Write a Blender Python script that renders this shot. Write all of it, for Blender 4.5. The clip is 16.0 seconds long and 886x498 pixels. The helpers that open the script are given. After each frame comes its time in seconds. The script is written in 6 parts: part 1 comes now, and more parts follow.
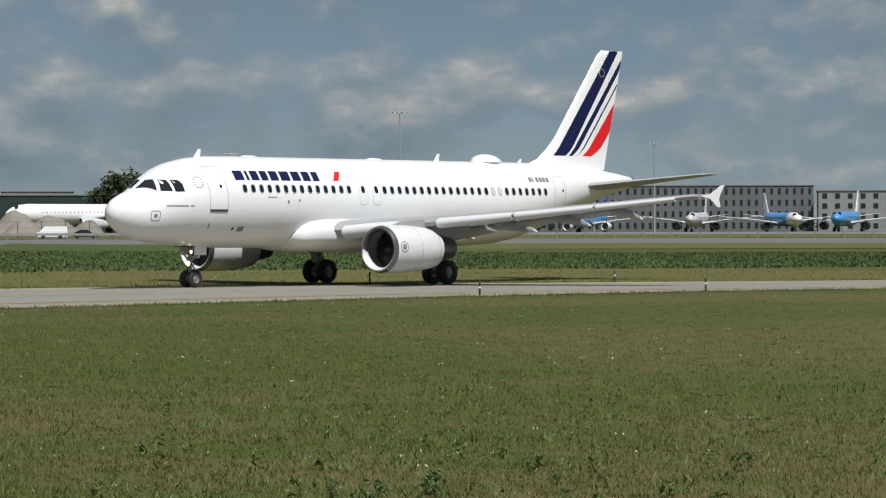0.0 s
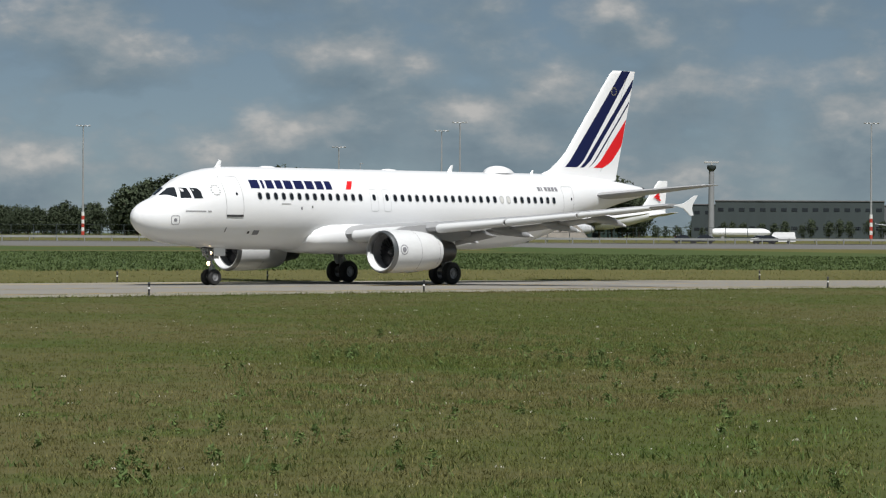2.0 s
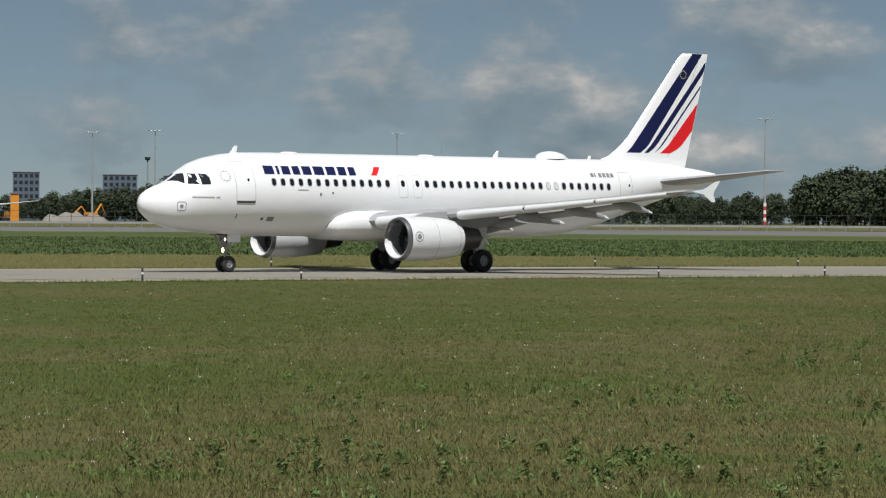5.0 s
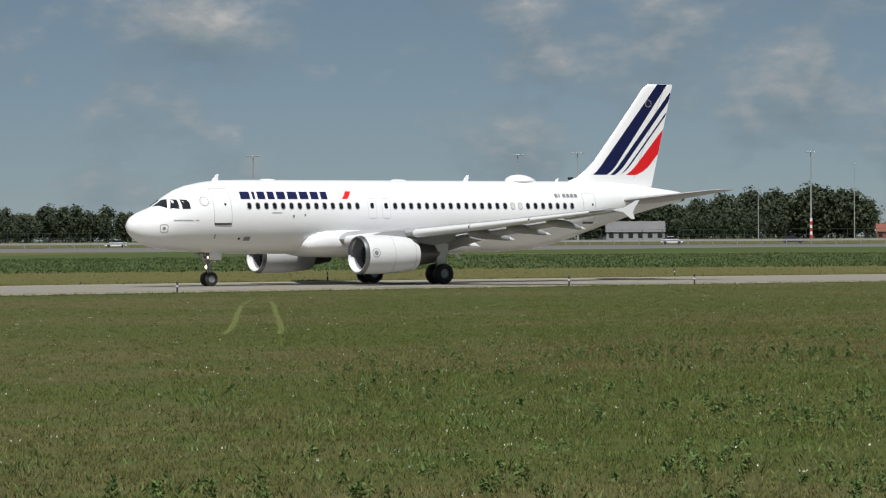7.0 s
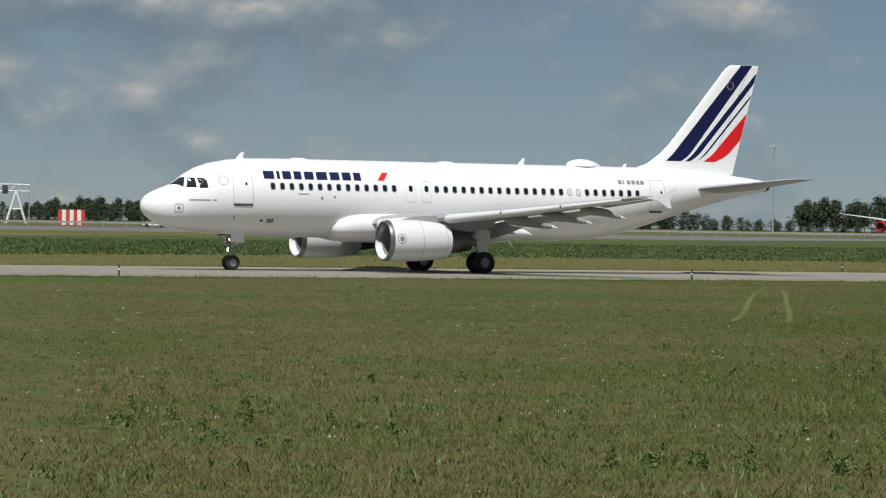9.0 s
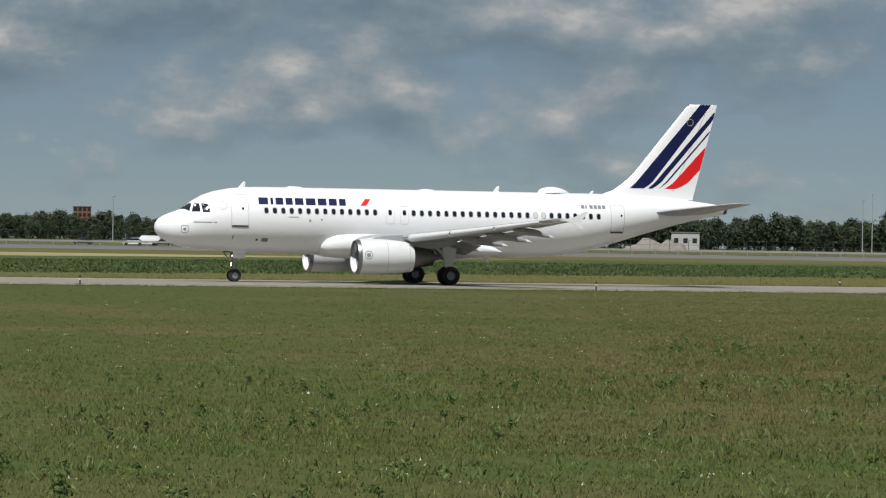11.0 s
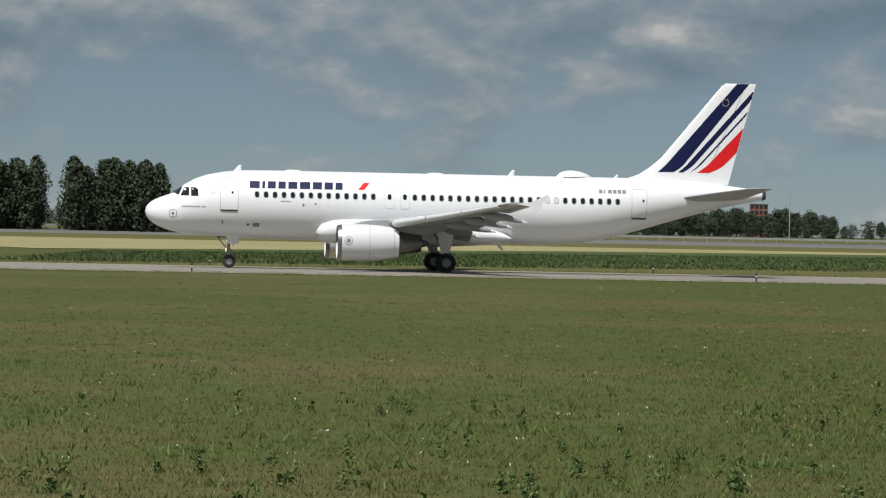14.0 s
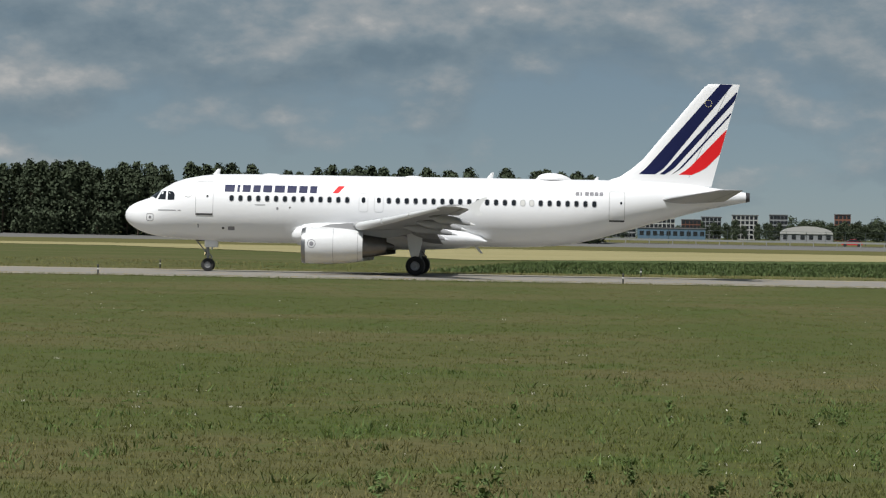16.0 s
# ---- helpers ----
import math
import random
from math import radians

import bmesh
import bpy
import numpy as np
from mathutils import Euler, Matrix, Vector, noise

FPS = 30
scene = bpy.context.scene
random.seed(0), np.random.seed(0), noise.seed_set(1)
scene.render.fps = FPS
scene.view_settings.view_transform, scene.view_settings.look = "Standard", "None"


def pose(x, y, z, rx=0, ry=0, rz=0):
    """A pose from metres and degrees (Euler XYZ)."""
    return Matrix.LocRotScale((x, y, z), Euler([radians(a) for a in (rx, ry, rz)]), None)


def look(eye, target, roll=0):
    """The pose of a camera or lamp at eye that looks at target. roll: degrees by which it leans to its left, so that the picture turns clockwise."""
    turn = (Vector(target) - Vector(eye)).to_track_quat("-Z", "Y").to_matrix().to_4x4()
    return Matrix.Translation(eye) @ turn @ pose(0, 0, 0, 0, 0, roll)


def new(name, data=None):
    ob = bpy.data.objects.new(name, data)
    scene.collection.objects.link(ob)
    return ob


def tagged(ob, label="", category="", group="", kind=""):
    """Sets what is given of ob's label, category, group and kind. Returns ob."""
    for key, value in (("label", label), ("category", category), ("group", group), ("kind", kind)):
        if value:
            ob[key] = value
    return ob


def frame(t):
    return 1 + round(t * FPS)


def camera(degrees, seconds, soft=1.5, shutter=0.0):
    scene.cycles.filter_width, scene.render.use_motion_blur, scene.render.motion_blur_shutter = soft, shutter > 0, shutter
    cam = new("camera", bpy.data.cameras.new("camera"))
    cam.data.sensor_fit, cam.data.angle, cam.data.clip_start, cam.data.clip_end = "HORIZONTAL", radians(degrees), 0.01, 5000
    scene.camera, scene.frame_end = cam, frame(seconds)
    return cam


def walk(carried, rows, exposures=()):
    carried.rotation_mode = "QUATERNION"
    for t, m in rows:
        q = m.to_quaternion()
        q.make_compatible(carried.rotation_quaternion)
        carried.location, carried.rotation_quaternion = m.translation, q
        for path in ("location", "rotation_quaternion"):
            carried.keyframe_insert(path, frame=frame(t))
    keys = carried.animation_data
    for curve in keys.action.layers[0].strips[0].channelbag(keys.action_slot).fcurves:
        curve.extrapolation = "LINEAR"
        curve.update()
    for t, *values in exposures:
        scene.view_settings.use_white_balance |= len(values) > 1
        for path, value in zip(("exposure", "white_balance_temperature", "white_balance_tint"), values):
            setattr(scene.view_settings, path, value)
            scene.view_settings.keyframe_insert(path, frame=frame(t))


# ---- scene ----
# camera: hand-held long lens on a low mound beside the taxiway
cam = camera(15.097, 16.0, soft=1.2)
EYE_Z = 2.607
CAM_ROWS = [
    (0, 86.36, 112.75, 60.445, -0.337, -0.121),
    (0.5, 85.17, 110.43, 57.664, -0.258, 0.151),
    (1, 75.54, 101.84, 55.111, -0.088, 0.391),
    (1.5, 65.93, 94.72, 53.388, -0.164, 0.320),
    (2, 57.92, 88.59, 51.969, -0.255, 0.271),
    (2.5, 47.07, 79.32, 50.249, -0.076, 0.056),
    (3, 40.71, 72.78, 48.257, 0.064, -0.000),
    (3.5, 40.71, 72.78, 46.448, -0.103, 0.394),
    (4, 40.71, 72.78, 44.673, -0.399, 0.082),
    (4.5, 40.71, 72.78, 42.226, -0.675, 0.271),
    (4.7, 40.71, 72.78, 41.440, -0.609, 0.298),
    (6.8, 17.26, 39.82, 33.843, -0.181, -0.079),
    (7, 17.26, 39.82, 33.098, -0.185, -0.347),
    (7.5, 17.26, 39.82, 31.194, -0.359, -0.290),
    (8, 17.26, 39.82, 28.779, -0.399, -0.024),
    (8.5, 17.26, 39.82, 26.730, -0.373, 0.348),
    (8.7, 17.26, 39.82, 25.678, -0.405, 0.604),
    (10.8, 0.00, 0.00, 17.840, -0.092, 0.945),
    (11, 0.00, 0.00, 17.054, -0.098, 0.916),
    (11.5, 0.00, 0.00, 14.850, -0.140, 1.067),
    (12, 0.00, 0.00, 13.161, -0.187, 1.217),
    (12.5, 0.00, 0.00, 11.468, -0.325, 1.209),
    (13, 0.00, 0.00, 9.416, -0.267, 0.883),
    (13.5, 0.00, 0.00, 7.659, -0.151, 0.965),
    (14, 0.00, 0.00, 5.502, -0.342, 1.136),
    (14.5, 0.00, 0.00, 3.677, -0.307, 1.203),
    (15, 0.00, 0.00, 1.990, -0.308, 1.167),
    (15.5, 0.00, 0.00, 0.330, -0.308, 0.982),
    (16, 0.00, 0.00, -1.882, -0.282, 1.000),
]


def aim(x, y, yaw, tilt, roll):
    a, b = radians(yaw), radians(tilt)
    eye = Vector((x, y, EYE_Z))
    way = Vector((math.sin(a) * math.cos(b), math.cos(a) * math.cos(b), math.sin(b)))
    return look(eye, eye + way * 100, roll)


walk(cam, [(t, aim(x, y, yaw, tilt, roll)) for t, x, y, yaw, tilt, roll in CAM_ROWS])

# aircraft track: seconds, nose x, centre-line y, heading drift
PLANE_ROWS = [
    (0, 205.32, 193.79, -10.75),
    (0.5, 197.98, 195.15, -9.20),
    (1, 190.66, 196.34, -7.71),
    (1.5, 183.34, 197.31, -6.97),
    (2, 176.02, 198.18, -6.25),
    (2.5, 168.73, 198.97, -5.63),
    (3, 161.47, 199.67, -5.26),
    (3.5, 154.25, 200.41, -4.45),
    (4, 146.75, 201.39, -3.51),
    (4.5, 139.52, 201.93, -2.45),
    (4.7, 136.59, 202.07, -2.40),
    (6.8, 105.31, 201.71, -0.58),
    (7, 102.37, 201.74, -0.71),
    (7.5, 95.05, 201.92, -0.14),
    (8, 87.51, 202.15, 0.41),
    (8.5, 80.23, 202.22, 1.24),
    (8.7, 77.32, 202.17, 1.37),
    (10.8, 45.96, 201.15, 0.06),
    (11, 43.16, 201.16, 0.04),
    (11.5, 36.27, 201.04, -0.00),
    (12, 29.03, 200.97, 0.03),
    (12.5, 22.28, 200.83, -0.01),
    (13, 15.13, 200.80, 0.01),
    (13.5, 8.47, 200.80, -0.01),
    (14, 1.40, 200.89, -0.02),
    (14.5, -5.17, 200.93, -0.03),
    (15, -12.22, 201.06, -0.06),
    (15.5, -18.82, 201.20, -0.02),
    (16, -25.85, 201.28, -0.02),
]

# ---------------------------------------------------------------- light
SUN_EL, SUN_DIR = 58.0, (0.42, 0.62)   # the way the light travels over the ground
world = bpy.data.worlds.new("sky")
scene.world = world
world.use_nodes = True
wt = world.node_tree
wt.nodes.clear()


def wnode(kind, **inputs):
    nd = wt.nodes.new(kind)
    return nd


w_out = wnode("ShaderNodeOutputWorld")
w_bg = wnode("ShaderNodeBackground")
w_sky = wnode("ShaderNodeTexSky")
w_sky.sky_type = "NISHITA"
w_sky.sun_disc = False
w_sky.sun_elevation = radians(SUN_EL)
w_sky.sun_rotation = math.atan2(-SUN_DIR[0], -SUN_DIR[1])
w_sky.air_density, w_sky.dust_density, w_sky.ozone_density = 0.55, 0.0, 6.0
w_bg.inputs["Strength"].default_value = 0.062
w_co = wnode("ShaderNodeTexCoord")


def w_link(a, b):
    wt.links.new(a, b)


def w_math(op, a, b=None, clamp=False):
    nd = wnode("ShaderNodeMath")
    nd.operation, nd.use_clamp = op, clamp
    for k, v in enumerate((a, b)):
        if v is None:
            continue
        if isinstance(v, (int, float)):
            nd.inputs[k].default_value = v
        else:
            w_link(v, nd.inputs[k])
    return nd.outputs[0]


def w_noise(scale_xyz, offset, scale, detail, rough, distort=0.0):
    mp = wnode("ShaderNodeMapping")
    mp.inputs["Scale"].default_value = scale_xyz
    mp.inputs["Location"].default_value = offset
    w_link(w_co.outputs["Generated"], mp.inputs["Vector"])
    nz = wnode("ShaderNodeTexNoise")
    nz.inputs["Scale"].default_value = scale
    nz.inputs["Detail"].default_value = detail
    nz.inputs["Roughness"].default_value = rough
    nz.inputs["Distortion"].default_value = distort
    w_link(mp.outputs["Vector"], nz.inputs["Vector"])
    return nz.outputs["Fac"]


def w_ramp(fac, stops):
    rp = wnode("ShaderNodeValToRGB")
    el = rp.color_ramp.elements
    while len(el) < len(stops):
        el.new(0.5)
    for e, (p, c) in zip(el, stops):
        e.position, e.color = p, (*c, 1)
    w_link(fac, rp.inputs["Fac"])
    return rp.outputs["Color"]


def w_mix(fac, a, b):
    mx = wnode("ShaderNodeMix")
    mx.data_type = "RGBA"
    w_link(fac, mx.inputs["Factor"])
    for v, k in ((a, 6), (b, 7)):
        if isinstance(v, tuple):
            mx.inputs[k].default_value = (*v, 1)
        else:
            w_link(v, mx.inputs[k])
    return mx.outputs[2]


# broken cumulus: a bulk pattern, and the same pattern a little lower to shade the bases
bulk = w_noise((1, 1, 1.9), (3.1, 1.7, 0.0), 22.0, 8.0, 0.54, 0.0)
bulk_up = w_noise((1, 1, 1.9), (3.1, 1.7, 0.016), 22.0, 8.0, 0.54, 0.0)
cover_noise = w_noise((1, 1, 2.0), (0.4, 7.2, 0.3), 5.0, 2.0, 0.5)
w_sep = wnode("ShaderNodeSeparateXYZ")
w_link(w_co.outputs["Generated"], w_sep.inputs[0])
east = w_math("ADD", w_math("MULTIPLY", w_sep.outputs["X"], 0.5), 0.5)
front = w_ramp(east, [(0.0, (0.56,) * 3), (0.56, (0.58,) * 3), (0.66, (0.44,) * 3), (0.75, (0.34,) * 3), (0.81, (0.55,) * 3), (0.86, (0.67,) * 3), (1.0, (0.56,) * 3)])
deck = w_math("MULTIPLY", w_math("MINIMUM", w_math("MAXIMUM", w_math("MULTIPLY", w_math("SUBTRACT", w_sep.outputs["Z"], 0.036), 9.0), -0.10), 0.22), w_math("MULTIPLY", w_math("SUBTRACT", 0.72, east), 7.0, True))
cover = w_math("ADD", deck, w_math("ADD", w_math("MULTIPLY", cover_noise, 0.5), w_math("MULTIPLY", front, 0.5)))
density = w_math("ADD", bulk, w_math("MULTIPLY", w_math("SUBTRACT", cover, 0.5), 0.85))
density_up = w_math("ADD", bulk_up, w_math("MULTIPLY", w_math("SUBTRACT", cover, 0.5), 0.85))
mask = w_ramp(density, [(0.45, (0, 0, 0)), (0.52, (0.45,) * 3), (0.64, (1, 1, 1))])
lit = w_math("ADD", 0.42, w_math("MULTIPLY", w_math("SUBTRACT", density, density_up), 2.8), True)
cloud = w_ramp(lit, [(0.0, (2.3, 3.2, 3.9)), (0.42, (3.3, 4.2, 4.8)), (0.75, (5.2, 5.6, 5.8)), (1.0, (8.0, 7.8, 7.5))])
mask_half = w_math("MULTIPLY", mask, 0.88)
w_hs = wnode("ShaderNodeHueSaturation")
w_hs.inputs["Saturation"].default_value, w_hs.inputs["Value"].default_value = 0.74, 0.64
w_hs.inputs["Hue"].default_value = 0.485
w_link(w_sky.outputs["Color"], w_hs.inputs["Color"])
w_link(w_mix(mask_half, w_hs.outputs["Color"], cloud), w_bg.inputs["Color"])
w_link(w_bg.outputs[0], w_out.inputs["Surface"])

sun = new("sun", bpy.data.lights.new("sun", "SUN"))
sun.data.energy, sun.data.angle, sun.data.color = 5.0, radians(0.6), (1.0, 0.98, 0.955)
_h = math.hypot(*SUN_DIR)
sun.matrix_world = look((0, 0, 300), (SUN_DIR[0] / _h, SUN_DIR[1] / _h, 300 - math.tan(radians(SUN_EL))))
scene.view_settings.exposure = 0.0

# ---------------------------------------------------------------- materials


def mat(name, color, rough=0.6, metal=0.0, vary=0.0, scale=1.0, fine=0.0, fine_scale=20.0, bump=0.0, emit=0.0, per_object=0.0, coat=0.0, stretch=None, other=None, island=0.0, spec=None, through_light=0.0):
    m = bpy.data.materials.new(name)
    m.use_nodes = True
    nt = m.node_tree
    b = nt.nodes["Principled BSDF"]
    b.inputs["Roughness"].default_value = rough
    b.inputs["Metallic"].default_value = metal
    b.inputs["Base Color"].default_value = (*color, 1)
    if spec is not None:
        b.inputs["Specular IOR Level"].default_value = spec
    if coat:
        b.inputs["Coat Weight"].default_value = coat
        b.inputs["Coat Roughness"].default_value = 0.08
    if emit:
        b.inputs["Emission Color"].default_value = (*color, 1)
        b.inputs["Emission Strength"].default_value = emit
    co = nt.nodes.new("ShaderNodeTexCoord")
    src = co.outputs["Object"]
    if stretch:
        mp = nt.nodes.new("ShaderNodeMapping")
        mp.inputs["Scale"].default_value = stretch
        nt.links.new(src, mp.inputs["Vector"])
        src = mp.outputs["Vector"]
    col = None

    def noise_at(sc, det=4.0, ro=0.6):
        nz = nt.nodes.new("ShaderNodeTexNoise")
        nz.inputs["Scale"].default_value = sc
        nz.inputs["Detail"].default_value = det
        nz.inputs["Roughness"].default_value = ro
        nt.links.new(src, nz.inputs["Vector"])
        return nz.outputs["Fac"]

    def blend(prev, fac, amount, tint):
        rp = nt.nodes.new("ShaderNodeMapRange")
        rp.inputs["From Min"].default_value, rp.inputs["From Max"].default_value = 0.3, 0.7
        rp.inputs["To Min"].default_value, rp.inputs["To Max"].default_value = 0.0, amount
        nt.links.new(fac, rp.inputs["Value"])
        mx = nt.nodes.new("ShaderNodeMix")
        mx.data_type = "RGBA"
        nt.links.new(rp.outputs[0], mx.inputs["Factor"])
        if prev is None:
            mx.inputs[6].default_value = (*color, 1)
        else:
            nt.links.new(prev, mx.inputs[6])
        mx.inputs[7].default_value = (*tint, 1)
        return mx.outputs[2]

    alt = other or tuple(c * 0.55 for c in color)
    if vary:
        col = blend(col, noise_at(scale), vary, alt)
    if fine:
        col = blend(col, noise_at(fine_scale, 3.0), fine, tuple(min(1, c * 1.35) for c in color))
    for amount, node, sock in ((per_object, "ShaderNodeObjectInfo", "Random"), (island, "ShaderNodeNewGeometry", "Random Per Island")):
        if amount:
            oi = nt.nodes.new(node)
            hs = nt.nodes.new("ShaderNodeHueSaturation")
            mr = nt.nodes.new("ShaderNodeMapRange")
            mr.inputs["To Min"].default_value, mr.inputs["To Max"].default_value = 1 - amount, 1 + amount
            nt.links.new(oi.outputs[sock], mr.inputs["Value"])
            nt.links.new(mr.outputs[0], hs.inputs["Value"])
            if col is None:
                hs.inputs["Color"].default_value = (*color, 1)
            else:
                nt.links.new(col, hs.inputs["Color"])
            col = hs.outputs["Color"]
    if col is not None:
        nt.links.new(col, b.inputs["Base Color"])
    if bump:
        bp = nt.nodes.new("ShaderNodeBump")
        bp.inputs["Strength"].default_value = bump
        bp.inputs["Distance"].default_value = 0.05
        nt.links.new(noise_at(fine_scale, 5.0), bp.inputs["Height"])
        nt.links.new(bp.outputs[0], b.inputs["Normal"])
    return m


M_white = mat("white_paint", (0.775, 0.785, 0.80), 0.30, vary=0.16, scale=0.9, fine=0.05, fine_scale=9, coat=0.3, other=(0.64, 0.635, 0.615), stretch=(0.25, 1, 1))
M_gold = mat("pale_gold", (0.55, 0.48, 0.25), 0.5, vary=0.2, scale=9)
M_cowl = mat("cowling_paint", (0.66, 0.67, 0.68), 0.35, vary=0.35, scale=1.6, fine=0.12, fine_scale=14, coat=0.2, other=(0.46, 0.455, 0.44), stretch=(0.35, 1, 1))
M_lip = mat("polished_lip", (0.25, 0.255, 0.26), 0.38, 0.9, vary=0.2, scale=5)
# wing and trim grey, kept darker to include the shade under the wings
M_grey = mat("grey_paint", (0.33, 0.335, 0.345), 0.40, vary=0.3, scale=0.9, other=(0.24, 0.24, 0.24))
M_fin_white = mat("fin_white", (0.82, 0.82, 0.83), 0.25, vary=0.04, scale=0.6, coat=0.3, other=(0.74, 0.74, 0.74))
M_navy = mat("navy_paint", (0.008, 0.012, 0.060), 0.5, spec=0.2, vary=0.2, scale=2)
M_red = mat("red_paint", (0.68, 0.016, 0.020), 0.5, spec=0.2, vary=0.1, scale=2)
M_line = mat("panel_line", (0.22, 0.22, 0.24), 0.6, vary=0.3, scale=6)
M_glass = mat("dark_glass", (0.012, 0.014, 0.018), 0.06, spec=0.8, vary=0.3, scale=3)
M_blind = mat("window_blind", (0.62, 0.62, 0.60), 0.5, vary=0.2, scale=9)
M_metal = mat("bare_metal", (0.36, 0.37, 0.38), 0.5, 0.5, vary=0.2, scale=4)
M_dark_metal = mat("dark_metal", (0.085, 0.085, 0.09), 0.45, 0.5, vary=0.4, scale=3)
M_fan = mat("fan_blade", (0.06, 0.06, 0.065), 0.35, 0.7, vary=0.3, scale=6)
M_rubber = mat("rubber", (0.018, 0.018, 0.019), 0.75, vary=0.4, scale=8, other=(0.035, 0.034, 0.032))
M_rim = mat("wheel_rim", (0.36, 0.36, 0.37), 0.4, 0.5, vary=0.3, scale=9)
M_strut = mat("strut_paint", (0.31, 0.315, 0.32), 0.4, 0.3, vary=0.4, scale=5)
M_lamp = mat("lamp_glow", (1.0, 0.74, 0.42), 0.3, emit=4.5)
M_beige = mat("exhaust_metal", (0.17, 0.16, 0.15), 0.35, 0.85, vary=0.4, scale=4)

# ---------------------------------------------------------------- mesh helpers


def link_mesh(name, bm, material, parent=None, label="", smooth=True):
    me = bpy.data.meshes.new(name)
    bm.normal_update()
    bm.to_mesh(me)
    bm.free()
    if material:
        me.materials.append(material)
    if smooth:
        for p in me.polygons:
            p.use_smooth = True
        me.set_sharp_from_angle(angle=radians(40))
    ob = new(name, me)
    if parent:
        ob.parent = parent
    if label:
        ob["label"] = label
    return ob


def part(name, bm, material, parent, label="", smooth=True):
    return link_mesh(name, bm, material, parent, label, smooth)


def share(name, ob, m, parent):
    """another piece on the same mesh"""
    o = new(name, ob.data)
    o.parent = parent
    o.matrix_basis = m
    return o


def thing(name, m, label, category, group="", kind=""):
    e = new(name)
    e.matrix_basis = m
    return tagged(e, label, category, group, kind)


def box(bm, cx, cy, cz, sx, sy, sz, m=None, bevel=0.0):
    r = bmesh.ops.create_cube(bm, size=1.0)
    vs = r["verts"]
    bmesh.ops.scale(bm, vec=(sx, sy, sz), verts=vs)
    if bevel:
        es = list({e for v in vs for e in v.link_edges})
        rb = bmesh.ops.bevel(bm, geom=es, offset=bevel, segments=2, affect="EDGES", profile=0.6)
        vs = list({v for f in rb["faces"] for v in f.verts} | {v for v in vs if v.is_valid})
    bmesh.ops.translate(bm, vec=(cx, cy, cz), verts=vs)
    if m is not None:
        bmesh.ops.transform(bm, matrix=m, verts=vs)
    return vs


def loft(bm, rings, cap=True, closed=True):
    """skin through rings of equally many points"""
    vv = [[bm.verts.new(p) for p in r] for r in rings]
    n = len(vv[0])
    for a, b in zip(vv, vv[1:]):
        for i in range(n if closed else n - 1):
            j = (i + 1) % n
            bm.faces.new((a[i], a[j], b[j], b[i]))
    if cap and closed:
        bm.faces.new(list(reversed(vv[0])))
        bm.faces.new(vv[-1])
    bmesh.ops.recalc_face_normals(bm, faces=bm.faces)
    return vv


def lathe(bm, profile, axis="x", seg=40, centre=(0, 0, 0), cap=False):
    rings = []
    for u, r in profile:
        ring = []
        for k in range(seg):
            a = 2 * math.pi * k / seg
            c, s = r * math.cos(a), r * math.sin(a)
            p = (u, c, s) if axis == "x" else (c, u, s) if axis == "y" else (c, s, u)
            ring.append(tuple(p[i] + centre[i] for i in range(3)))
        rings.append(ring)
    return loft(bm, rings, cap)


def rod(bm, a, b, r0, r1=None, seg=10):
    a, b = Vector(a), Vector(b)
    r1 = r0 if r1 is None else r1
    q = (b - a).to_track_quat("Z", "Y")
    rings = []
    for p, r in ((a, r0), (b, r1)):
        rings.append([tuple(p + q @ Vector((r * math.cos(2 * math.pi * k / seg), r * math.sin(2 * math.pi * k / seg), 0))) for k in range(seg)])
    vv = [[bm.verts.new(p) for p in r] for r in rings]
    for i in range(seg):
        j = (i + 1) % seg
        bm.faces.new((vv[0][i], vv[0][j], vv[1][j], vv[1][i]))
    bm.faces.new(list(reversed(vv[0])))
    bm.faces.new(vv[1])


def smoothstep(a, b, x):
    t = min(1.0, max(0.0, (x - a) / (b - a)))
    return t * t * (3 - 2 * t)


def interp(x, xs, ys):
    return float(np.interp(x, xs, ys))


# ---------------------------------------------------------------- ground


